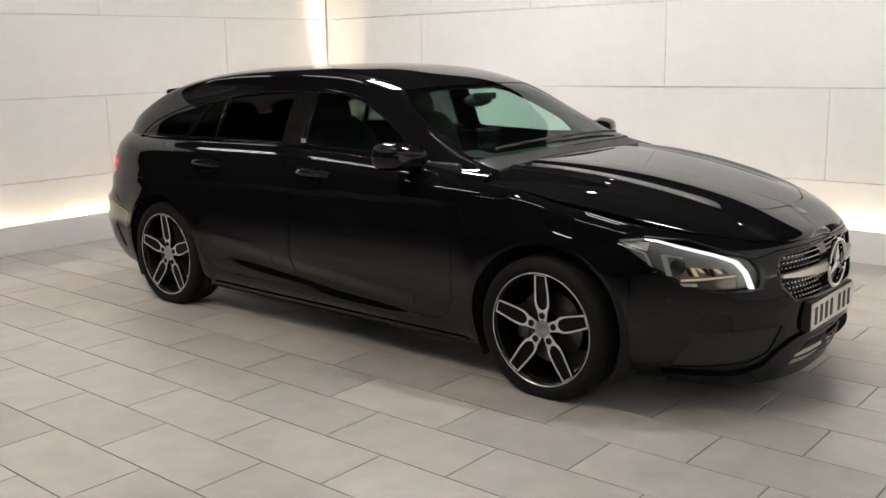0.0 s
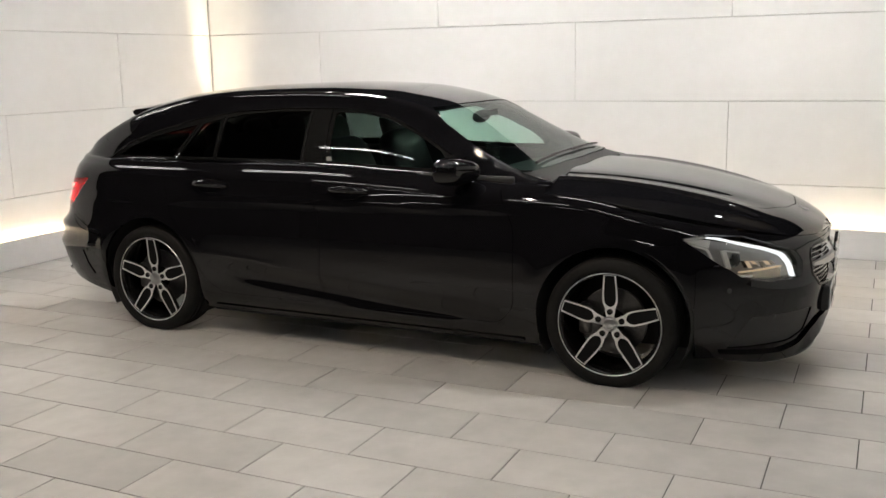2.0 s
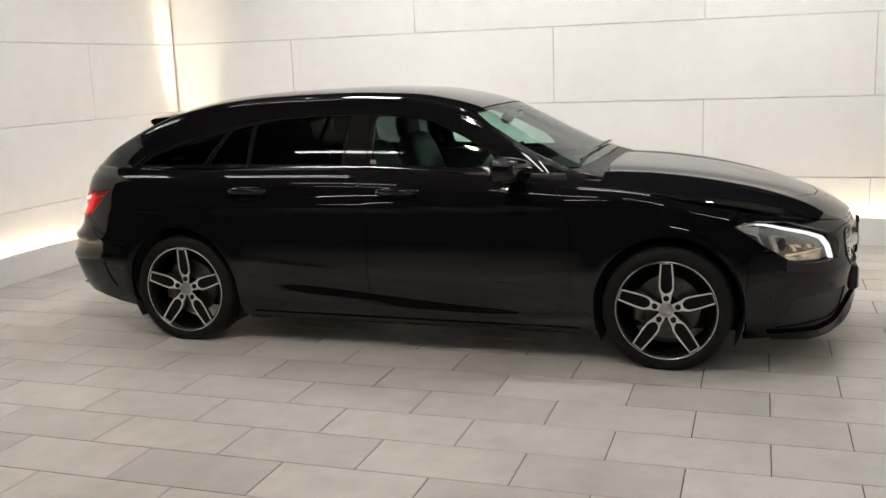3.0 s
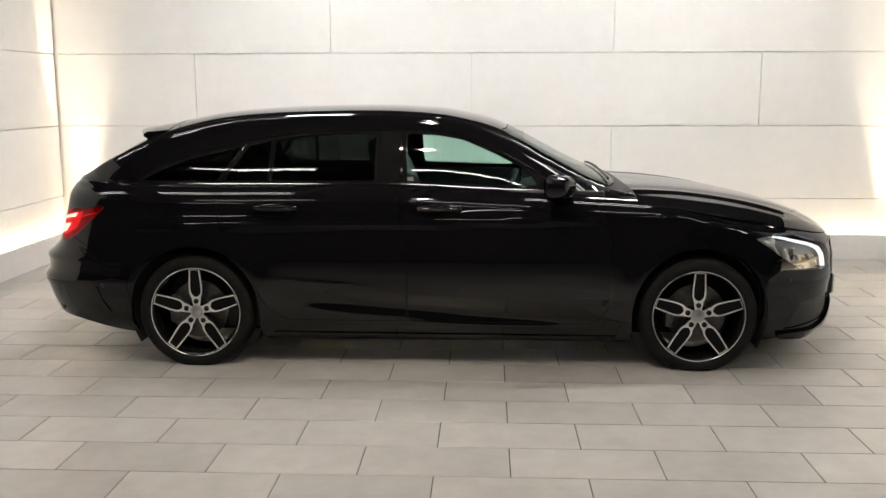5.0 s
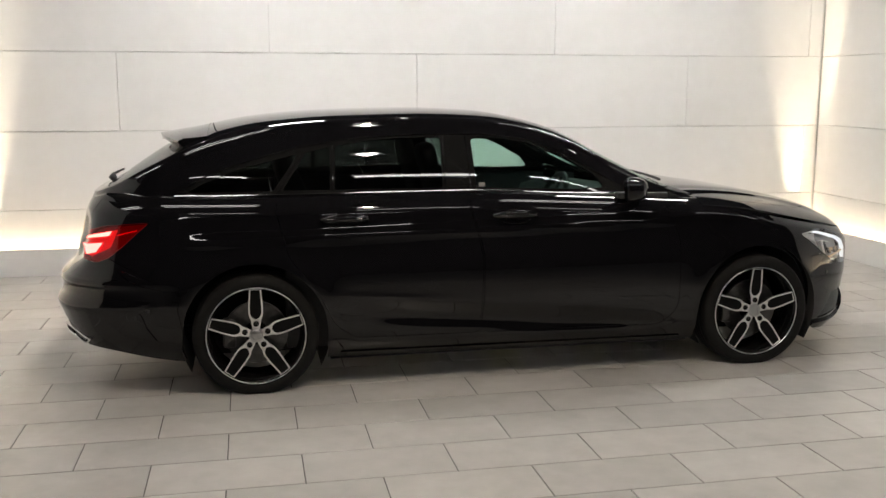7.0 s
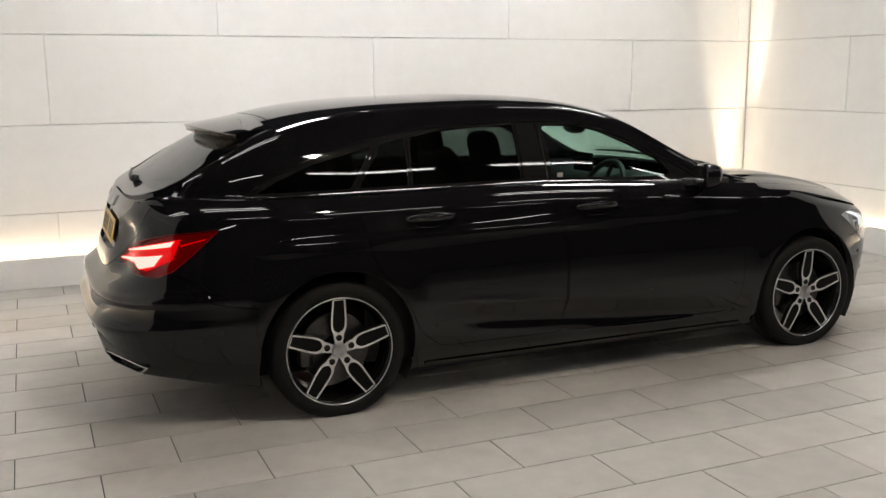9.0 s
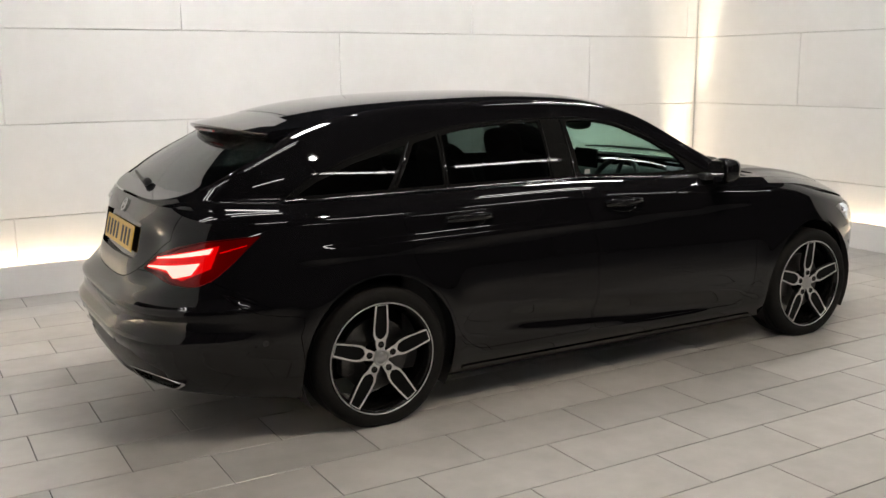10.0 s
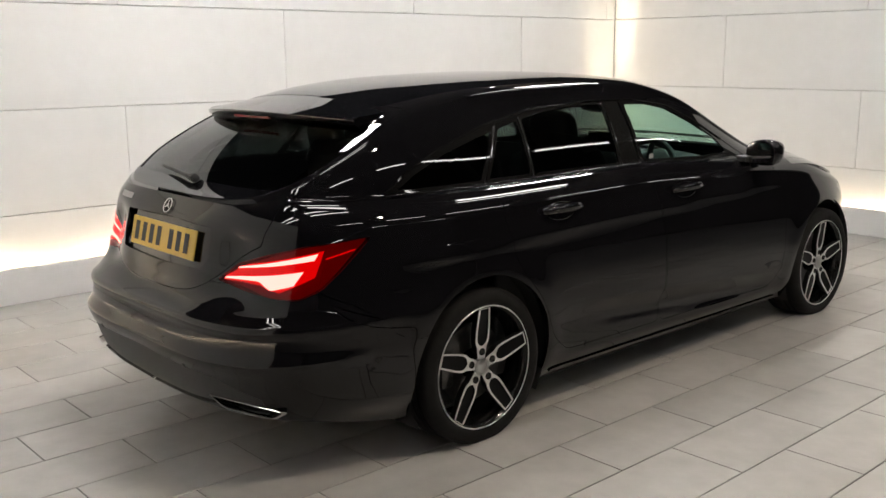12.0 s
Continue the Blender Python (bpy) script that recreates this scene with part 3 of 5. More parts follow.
def panel_mesh(name, material, sheets, parent, label="", sides=(1,), depth=0.012, lift=0.0, flange=True):
    """One body panel out of cells of one or more patches: an outer skin with its true normals, and a folded flange round its edge."""
    verts, norms, faces, index = [], [], [], {}
    for patch, cells in sheets:
        for side in sides:
            for cell in cells:
                ids = []
                for u, v in cell:
                    spot = (round(u, 6), round(v, 6))
                    if spot not in patch.known:
                        q = patch.point(u, v)
                        patch.known[spot] = (q, outward(q, patch.normal(u, v)))
                    p, n = patch.known[spot]
                    key = (round(p.x, 4), round(p.y * side, 4), round(p.z, 4))
                    if key not in index:
                        p = p + n * lift
                        index[key] = len(verts)
                        verts.append((p.x, p.y * side, p.z))
                        norms.append(Vector((n.x, n.y * side, n.z)))
                    if not ids or ids[-1] != index[key]:
                        ids.append(index[key])
                if len(ids) > 2 and ids[0] == ids[-1]:
                    ids.pop()
                if len(set(ids)) == len(ids) and len(ids) > 2:
                    flat = Vector((0, 0, 0))
                    for i in range(1, len(ids) - 1):
                        o = Vector(verts[ids[0]])
                        flat += (Vector(verts[ids[i]]) - o).cross(Vector(verts[ids[i + 1]]) - o)
                    if flat.dot(norms[ids[0]] + norms[ids[len(ids) // 2]]) < 0:
                        ids.reverse()
                    faces.append(ids)
    skin = len(faces)
    if flange:
        seen = {}
        for f in faces:
            for a, b in zip(f, f[1:] + f[:1]):
                seen.setdefault((min(a, b), max(a, b)), []).append((a, b))
        inner = {}

        def sunk(i):
            if i not in inner:
                inner[i] = len(verts)
                verts.append(tuple(Vector(verts[i]) - norms[i] * depth))
                norms.append(norms[i])
            return inner[i]
        for pairs in seen.values():
            if len(pairs) == 1:
                a, b = pairs[0]
                if abs(verts[a][1]) + abs(verts[b][1]) > 1e-3:
                    faces.append([b, a, sunk(a), sunk(b)])
    me = bpy.data.meshes.new(name)
    me.from_pydata(verts, [], faces)
    me.materials.append(material)
    me.shade_smooth()
    loops = []
    for poly in me.polygons:
        for li in poly.loop_indices:
            loops.append(tuple(norms[me.loops[li].vertex_index]) if poly.index < skin else tuple(poly.normal))
    me.normals_split_custom_set(loops)
    ob = new(name, me)
    ob.parent = parent
    if label:
        tagged(ob, label)
    return ob


def rounded(points, r, n=4):
    """An outline with its corners rounded."""
    out, k = [], len(points)
    for i in range(k):
        p, a, b = Vector(points[i]), Vector(points[i - 1]), Vector(points[(i + 1) % k])
        ra = min(r, (a - p).length * 0.45)
        rb = min(r, (b - p).length * 0.45)
        s, e = p + (a - p).normalized() * ra, p + (b - p).normalized() * rb
        for j in range(n + 1):
            t = j / n
            q = s * (1 - t) ** 2 + p * 2 * t * (1 - t) + e * t * t
            out.append((q.x, q.y))
    return out


def dense(points, step=0.05):
    out, k = [], len(points)
    for i in range(k):
        a, b = Vector(points[i]), Vector(points[(i + 1) % k])
        n = max(1, int((b - a).length / step))
        out += [tuple(a + (b - a) * j / n) for j in range(n)]
    return out


def shrink(points, d):
    """An outline moved inwards by d."""
    k = len(points)
    area = sum(points[i - 1][0] * points[i][1] - points[i][0] * points[i - 1][1] for i in range(k))
    sgn = 1 if area > 0 else -1
    out = []
    for i in range(k):
        a, p, b = Vector(points[i - 1]), Vector(points[i]), Vector(points[(i + 1) % k])
        n1 = Vector((-(p - a).y, (p - a).x)).normalized() if (p - a).length > 1e-7 else Vector((0, 0))
        n2 = Vector((-(b - p).y, (b - p).x)).normalized() if (b - p).length > 1e-7 else n1
        n = n1 + n2
        n = n.normalized() if n.length > 1e-6 else n1
        out.append(tuple(p + n * d * sgn))
    return out


def side_outline(points, step=0.05):
    """Side-view (x, z) to the flank's own plane."""
    return [(u_of_x(x, z), z) for x, z in dense(points, step)]


def rear_outline(points, step=0.04):
    return [(u_of_y(y, z, False), z) for y, z in dense(points, step)]


def front_outline(points, step=0.04):
    return [(u_of_y(y, z, True), z) for y, z in dense(points, step)]


# ---- the car: panels ----
car = tagged(new("car"), "glossy black five-door estate car with lit lamps", "car")
HUB = 0.297


def arch(xc, r, zc=HUB + 0.012, low=0.02, n=28):
    pts = [(xc + r * math.cos(math.pi * i / n), zc + r * math.sin(math.pi * i / n)) for i in range(n + 1)]
    return [(xc + r, low)] + pts + [(xc - r, low)]


us = [U0 + (U1 - U0) * i / 210 for i in range(211)]
rows_up = [0.03 * i for i in range(4)] + [0.11 + 0.0125 * i for i in range(36)] + [0.56 + 0.0367 * i for i in range(12)] + [1.0]
side = Patch(wall_point, us, rows_up, lambda u, v: low_u(u) + (top_u(u) - low_u(u)) * v)

FRONT_DOOR = rounded([(-0.265, 1.2), (-0.255, 0.92), (-0.19, 0.66), (-0.20, 0.255), (0.80, 0.245), (0.885, 0.34), (0.885, 0.72), (0.80, 0.90), (0.74, 1.2)], 0.05)
REAR_DOOR = rounded([(-0.272, 1.2), (-0.262, 0.92), (-0.198, 0.66), (-0.208, 0.255), (-0.86, 0.26), (-0.965, 0.34), (-1.05, 0.52), (-1.18, 0.68), (-1.235, 0.90), (-1.235, 1.2)], 0.04)
WING = [(0.893, 0.1), (0.893, 0.72), (0.808, 0.91), (0.808, 1.2), (2.4, 1.2), (2.4, 0.665), (1.72, 0.665), (1.71, 0.1)]
GAP = 0.0022
side.cut("sill", side_outline([(-0.96, 0.05), (-0.96, 0.25), (0.895, 0.24), (0.895, 0.05)]))
side.cut("front_wing", side_outline(shrink(WING, 0.0)))
side.cut("gap", side_outline(FRONT_DOOR))
side.cut("front_door", side_outline(shrink(FRONT_DOOR, GAP)))
side.cut("gap", side_outline(REAR_DOOR))
side.cut("rear_door", side_outline(shrink(REAR_DOOR, GAP)))

# bumpers go round the corner: outlines in the flank's plane
FB = [(u_of_x(1.716, 0.3), 0.02), (u_of_x(1.72, 0.56), 0.575), (u_of_x(1.80, 0.585), 0.585), (u_of_x(2.0, 0.58), 0.60), (u_of_y(0.40, 0.665, True), 0.655), (U1 + 0.02, 0.665), (U1 + 0.02, 0.02)]
side.cut("gap", FB)
side.cut("front_bumper", shrink(FB, 0.003))
RB = [(u_of_x(-1.70, 0.3), 0.02), (u_of_x(-1.70, 0.53), 0.525)] + side_outline([(-1.72, 0.535), (-1.80, 0.545), (-1.88, 0.563), (-1.95, 0.595), (-2.01, 0.645)], 0.03) + [(u_of_x(-2.05, 0.70), 0.70), (U0 - 0.02, 0.70), (U0 - 0.02, 0.02)]
side.cut("gap", RB)
side.cut("rear_bumper", shrink(RB, 0.003))

# tailgate, lamps, number plate recess
GATE = rear_outline([(0.0, 0.638), (0.10, 0.639), (0.18, 0.643), (0.25, 0.652), (0.31, 0.668), (0.36, 0.690), (0.40, 0.716), (0.44, 0.752), (0.48, 0.786), (0.53, 0.816), (0.58, 0.84), (0.655, 1.1), (0.0, 1.1)])
GATE[0] = (U0 - 0.02, GATE[0][1])
GATE = [(u if abs(u - U0) > 0.01 else U0 - 0.02, z) for u, z in GATE]
side.cut("gap", GATE)
side.cut("tailgate", shrink(GATE, 0.003))
PLATE_HOLE = rear_outline(rounded([(0.0, 0.725), (0.315, 0.735), (0.345, 0.775), (0.335, 0.882), (0.0, 0.892)], 0.012))
PLATE_HOLE = [(u if abs(u - U0) > 0.012 else U0 - 0.02, z) for u, z in PLATE_HOLE]
side.cut("recess", PLATE_HOLE)
TAIL = [(u_of_y(0.40, 0.715, False), 0.708), (u_of_y(0.48, 0.775, False), 0.775), (u_of_y(0.62, 0.81, False), 0.818), (u_of_x(-2.05, 0.85), 0.848), (u_of_x(-1.835, 0.87), 0.868), (u_of_x(-1.93, 0.79), 0.785), (u_of_x(-2.03, 0.70), 0.70), (u_of_x(-2.10, 0.67), 0.668), (u_of_y(0.66, 0.67, False), 0.672), (u_of_y(0.50, 0.68, False), 0.690)]
TAIL = dense(rounded(TAIL, 0.02), 0.06)
side.cut("gap", TAIL)
side.cut("tail_lamp", shrink(TAIL, 0.002))
# reflector insert and tail pipe in the rear bumper
DIFFUSER = [(U0 - 0.02, 0.10), (u_of_y(0.66, 0.2, False), 0.10), (u_of_y(0.66, 0.34, False), 0.33), (u_of_y(0.50, 0.40, False), 0.40), (U0 - 0.02, 0.415)]
side.cut("diffuser", DIFFUSER)
PIPE = rounded(rear_outline([(0.48, 0.324), (0.505, 0.287), (0.67, 0.266), (0.70, 0.294)], 0.1), 0.012)
side.cut("pipe_hole", PIPE)

# head lamp, grille and intakes
LAMP = [(u_of_x(1.645, 0.705), 0.704), (u_of_x(1.76, 0.72), 0.722), (u_of_x(1.90, 0.71), 0.708), (u_of_x(2.01, 0.675), 0.672), (u_of_y(0.50, 0.63, True), 0.632), (u_of_y(0.475, 0.58, True), 0.58), (u_of_y(0.475, 0.51, True), 0.508), (u_of_x(2.03, 0.505), 0.50), (u_of_x(1.92, 0.53), 0.522), (u_of_x(1.80, 0.60), 0.60)]
LAMP = dense(rounded(LAMP, 0.015), 0.06)
side.cut("gap", LAMP)
side.cut("head_lamp", shrink(LAMP, 0.002))
GRILLE = front_outline(rounded([(0.0, 0.435), (0.34, 0.44), (0.415, 0.515), (0.43, 0.59), (0.40, 0.632), (0.0, 0.658)], 0.02))
GRILLE = [(u if abs(u - U1) > 0.012 else U1 + 0.02, z) for u, z in GRILLE]
side.cut("grille_hole", GRILLE)
INTAKE = dense(rounded([(u_of_x(1.95, 0.34), 0.338), (u_of_y(0.37, 0.345, True), 0.346), (u_of_y(0.43, 0.25, True), 0.245), (u_of_y(0.50, 0.205, True), 0.205), (u_of_y(0.62, 0.19, True), 0.19), (u_of_x(1.845, 0.19), 0.185)], 0.02), 0.06)
side.cut("intake", INTAKE)
MOUTH = front_outline(rounded([(0.0, 0.118), (0.375, 0.118), (0.305, 0.232), (0.22, 0.280), (0.0, 0.288)], 0.015))
MOUTH = [(u if abs(u - U1) > 0.012 else U1 + 0.02, z) for u, z in MOUTH]
side.cut("mouth", MOUTH)

# wheel openings last
for xa in (-1.35, 1.35):
    side.cut("opening", side_outline(arch(xa, 0.352), 0.2))
cells = side.pieces("rear_wing")

# the cabin
roof = Patch(upper_point, [-2.16, -2.1597, -2.159, -2.1575, -2.155, -2.151, -2.146, -2.141] + [-2.16 + 3.18 * i / 128 for i in range(1, 129)], [i / 4 for i in range(4)] + [1 + i / 8 for i in range(8)] + [2 + i / 14 for i in range(15)])

roof.calm = -2.13


def dlo(points, step=0.04):
    return [(x, q_of_z(x, z)) for x, z in dense(points, step)]


DLO = rounded([(-1.72, 0.986), (-1.60, 1.065), (-1.42, 1.132), (-1.15, 1.205), (-0.85, 1.252), (-0.5, 1.270), (-0.15, 1.268), (0.10, 1.235), (0.30, 1.155), (0.48, 1.055), (0.66, 0.955), (0.3, 0.965), (-0.3, 0.990), (-1.0, 0.988)], 0.015, 3)
roof.cut("window_frame", dlo(DLO))
FRONT_PANE = rounded([(-0.205, 1.0), (-0.215, 1.252), (-0.05, 1.248), (0.10, 1.222), (0.28, 1.146), (0.44, 1.06), (0.50, 0.985), (0.3, 0.982)], 0.03)
REAR_PANE = rounded([(-0.385, 1.002), (-0.375, 1.255), (-0.6, 1.252), (-0.8, 1.238), (-0.925, 1.215), (-0.94, 1.002)], 0.012)
SMALL_PANE = rounded([(-0.965, 1.002), (-0.955, 1.212), (-1.075, 1.185), (-1.20, 1.002)], 0.010)
QUARTER = rounded([(-1.245, 1.0), (-1.115, 1.180), (-1.40, 1.112), (-1.57, 1.048), (-1.66, 1.0)], 0.012)
for nm, o in (("front_pane", FRONT_PANE), ("rear_pane", REAR_PANE), ("small_pane", SMALL_PANE), ("quarter_pane", QUARTER)):
    roof.cut(nm, dlo(o))
SCREEN = [(0.30, 2.40), (0.33, 2.6), (0.345, 3.02), (0.955, 3.02), (0.94, 2.6), (0.90, 2.28), (0.85, 2.16), (0.6, 2.155), (0.42, 2.20)]
roof.cut("gap", dense(SCREEN, 0.06))
roof.cut("windscreen", dense(shrink(rounded(SCREEN, 0.02), 0.006), 0.06))
roof.cut("cowl", [(0.955, 3.02), (0.94, 2.6), (0.90, 2.28), (0.85, 2.10), (1.1, 2.05), (1.1, 3.02)])
GATE_TOP = [(-1.545, 3.02), (-1.52, 2.55), (-1.487, 2.26), (-1.53, 2.18), (-1.70, 2.10), (-1.95, 2.04), (-2.3, 2.0), (-2.3, 3.02)]
roof.cut("gap", GATE_TOP)
roof.cut("tailgate", shrink(GATE_TOP, 0.006))
REAR_SCREEN = rounded([(-1.70, 3.02), (-1.68, 2.5), (-1.66, 2.26), (-1.72, 2.15), (-1.95, 2.095), (-2.05, 2.13), (-2.075, 2.6), (-2.085, 3.02)], 0.02)
roof.cut("rear_screen", dense(REAR_SCREEN, 0.06))
cabin = roof.pieces("body_frame")

bonnet = Patch(bonnet_point, [0.83 + 1.395 * i / 60 for i in range(61)], [i / 40 for i in range(41)])
LID = [(0.93, 0.10), (1.3, 0.11), (1.75, 0.20), (1.96, 0.38), (2.04, 0.62), (2.065, 1.02), (0.985, 1.02), (0.965, 0.6), (0.935, 0.25)]
bonnet.cut("gap", dense(rounded(LID, 0.03), 0.08))
bonnet.cut("bonnet", dense(shrink(rounded(LID, 0.03), 0.004), 0.08))
bonnet.cut("scrap", [(0.7, 0.05), (0.92, 0.05), (0.935, 0.25), (0.965, 0.6), (0.985, 1.1), (0.7, 1.1)])
lid = bonnet.pieces("front_wing")

BOTH = (1, -1)
for s in BOTH:
    tagrow = dict(sides=(s,))
    panel_mesh("front_door", PAINT, [(side, cells["front_door"])], car, **tagrow)
    panel_mesh("rear_door", PAINT, [(side, cells["rear_door"])], car, **tagrow)
    panel_mesh("front_wing", PAINT, [(side, cells["front_wing"]), (bonnet, lid["front_wing"])], car, **tagrow)
    panel_mesh("side_skirt", PAINT, [(side, cells["sill"])], car, **tagrow)
    panel_mesh("window_frame", GLOSS, [(roof, cabin["window_frame"])], car, "gloss black window surround", lift=-0.002, **tagrow)
    panel_mesh("front_side_window", GLASS_FRONT, [(roof, cabin["front_pane"])], car, "green-tinted side window", lift=-0.005, depth=0.004, **tagrow)
    panel_mesh("rear_side_window", GLASS_REAR, [(roof, cabin["rear_pane"])], car, "dark privacy glass", lift=-0.005, depth=0.004, **tagrow)
    panel_mesh("small_side_window", GLASS_REAR, [(roof, cabin["small_pane"])], car, "dark privacy glass", lift=-0.005, depth=0.004, **tagrow)
    panel_mesh("quarter_window", GLASS_REAR, [(roof, cabin["quarter_pane"])], car, "dark privacy glass", lift=-0.005, depth=0.004, **tagrow)
panel_mesh("body_shell", PAINT, [(side, cells["rear_wing"]), (roof, cabin["body_frame"])], car, sides=BOTH, depth=0.02)
panel_mesh("bonnet", PAINT, [(bonnet, lid["bonnet"])], car, sides=BOTH)
panel_mesh("front_bumper", PAINT, [(side, cells["front_bumper"])], car, sides=BOTH, depth=0.03)
panel_mesh("rear_bumper", PAINT, [(side, cells["rear_bumper"])], car, sides=BOTH, depth=0.03)
tailgate = panel_mesh("tailgate", PAINT, [(side, cells["tailgate"]), (roof, cabin["tailgate"])], car, sides=BOTH, depth=0.035)
panel_mesh("rear_window", GLASS_REAR, [(roof, cabin["rear_screen"])], tailgate, "dark tinted rear window", sides=BOTH, lift=-0.004, depth=0.004)
panel_mesh("windscreen", GLASS_FRONT, [(roof, cabin["windscreen"])], car, "green-tinted windscreen", sides=BOTH, lift=-0.003, depth=0.005)
panel_mesh("scuttle", PLASTIC, [(roof, cabin["cowl"])], car, "black plastic scuttle panel", sides=BOTH, lift=-0.006)
panel_mesh("plate_recess", GLOSS, [(side, cells["recess"])], tailgate, sides=BOTH, lift=-0.02, flange=False)
panel_mesh("diffuser", PLASTIC, [(side, cells["diffuser"])], car, "dark diffuser insert", sides=BOTH, lift=-0.006)

# ---- the car: lamps, grille, trim ----
def on_side(u, z, lift=0.0, s=1):
    p = wall_point(u, z)
    n = outward(p, side.normal(u, z))
    p = p + n * lift
    return Vector((p.x, p.y * s, p.z))


def on_roof(x, q, lift=0.0, s=1):
    p = upper_point(x, q)
    n = outward(p, roof.normal(x, q))
    p = p + n * lift
    return Vector((p.x, p.y * s, p.z))


def along(points, n):
    """n + 1 even steps along a broken line."""
    pts = [Vector(p) for p in points]
    lens = [0.0]
    for a, b in zip(pts, pts[1:]):
        lens.append(lens[-1] + (b - a).length)
    out = []
    for i in range(n + 1):
        d = lens[-1] * i / n
        k = 0
        while k < len(pts) - 2 and d > lens[k + 1]:
            k += 1
        t = (d - lens[k]) / max(1e-9, lens[k + 1] - lens[k])
        out.append(pts[k] + (pts[k + 1] - pts[k]) * t)
    return out


def band(bm, upper, lower, place, lift, depth, s=1, n=16):
    """A solid strip on a surface between two broken lines of its plane."""
    A, B = along(upper, n), along(lower, n)
    rows = []
    for a, b in zip(A, B):
        rows.append([bm.verts.new(place(a.x, a.y, lift, s)), bm.verts.new(place(b.x, b.y, lift, s)), bm.verts.new(place(b.x, b.y, lift - depth, s)), bm.verts.new(place(a.x, a.y, lift - depth, s))])
    for p, q in zip(rows, rows[1:]):
        for j in range(4):
            bm.faces.new((p[j], q[j], q[(j + 1) % 4], p[(j + 1) % 4]))
    bm.faces.new(rows[0])
    bm.faces.new(rows[-1][::-1])


def ux(x, z):
    return (u_of_x(x, z), z)


def uyf(y, z):
    return (u_of_y(y, z, True), z)


def uyr(y, z):
    return (u_of_y(y, z, False), z)


for s in BOTH:
    # head lamp
    lamp = panel_mesh("headlamp", GLASS_CLEAR, [(side, cells["head_lamp"])], car, "lit headlamp under a clear cover", sides=(s,), lift=0.001, flange=False)
    panel_mesh("lamp_housing", LAMPGREY, [(side, cells["head_lamp"])], lamp, "dark lamp housing", sides=(s,), lift=-0.055, flange=False)
    bm = bmesh.new()
    band(bm, [ux(1.755, 0.714), ux(1.80, 0.711), ux(1.88, 0.690), ux(1.99, 0.661), ux(2.068, 0.628), ux(2.100, 0.585), ux(2.122, 0.512)], [ux(1.756, 0.711), ux(1.80, 0.706), ux(1.882, 0.682), ux(1.99, 0.651), ux(2.061, 0.618), ux(2.091, 0.577), ux(2.111, 0.512)], on_side, -0.008, 0.02, s, 40)
    part("light_strip", bm, WHITE_GLOW, lamp, "white daytime running strip")
    bm = bmesh.new()
    band(bm, [ux(1.665, 0.7045), ux(1.71, 0.712), ux(1.75, 0.7155)], [ux(1.668, 0.7000), ux(1.71, 0.704), ux(1.75, 0.7085)], on_side, -0.008, 0.02, s, 10)
    part("reflector_trim", bm, BEZEL, lamp, "silver reflector trim")
    bm = bmesh.new()
    band(bm, [ux(1.672, 0.688), ux(1.766, 0.661), ux(1.797, 0.602), ux(1.838, 0.556), ux(1.884, 0.538), ux(1.955, 0.534)], [ux(1.670, 0.683), ux(1.760, 0.655), ux(1.789, 0.598), ux(1.831, 0.549), ux(1.880, 0.530), ux(1.955, 0.527)], on_side, -0.008, 0.03, s, 36)
    part("lamp_trim", bm, BEZEL, lamp, "satin silver inner bezel")
    bm = bmesh.new()
    band(bm, [ux(1.672, 0.698), ux(1.72, 0.703), ux(1.775, 0.700)], [ux(1.69, 0.687), ux(1.73, 0.676), ux(1.772, 0.664)], on_side, -0.016, 0.01, s, 10)
    part("side_reflector", bm, BEZEL, lamp, "satin silver side reflector")
    bm = bmesh.new()
    band(bm, [ux(1.70, 0.672), ux(1.757, 0.650), ux(1.785, 0.598), ux(1.826, 0.550)], [ux(1.71, 0.662), ux(1.745, 0.640), ux(1.775, 0.614), ux(1.815, 0.580)], on_side, -0.020, 0.01, s, 16)
    part("lower_reflector", bm, SILVER, lamp, "satin silver lower reflector")
    bm = bmesh.new()
    band(bm, [ux(1.822, 0.652), ux(1.842, 0.655)], [ux(1.850, 0.570), ux(1.870, 0.566)], on_side, -0.014, 0.02, s, 2)
    band(bm, [ux(1.838, 0.655), ux(1.90, 0.643)], [ux(1.839, 0.648), ux(1.90, 0.638)], on_side, -0.014, 0.02, s, 4)
    part("lamp_divider", bm, BEZEL, lamp, "silver upright divider")
    bm = bmesh.new()
    c = on_side(*ux(1.885, 0.608), -0.035, s)
    d = (on_side(*ux(1.885, 0.608), 0.0, s) - c).normalized()
    d = (d + Vector((0.7, 0, 0))).normalized()
    turn = Matrix.Translation(c) @ d.to_track_quat("Z", "Y").to_matrix().to_4x4()
    bmesh.ops.create_uvsphere(bm, u_segments=24, v_segments=14, radius=0.026, matrix=turn @ Matrix.Diagonal((1, 1, 0.6, 1)))
    part("projector_lens", bm, GLOSS, lamp, "round projector lens")
    bm = bmesh.new()
    tube_along(bm, [turn @ Vector((0.030 * math.cos(a * math.pi / 12), 0.030 * math.sin(a * math.pi / 12), 0.004)) for a in range(24)], 0.004, 6, True)
    part("lens_ring", bm, GLOSSTRIM, lamp)
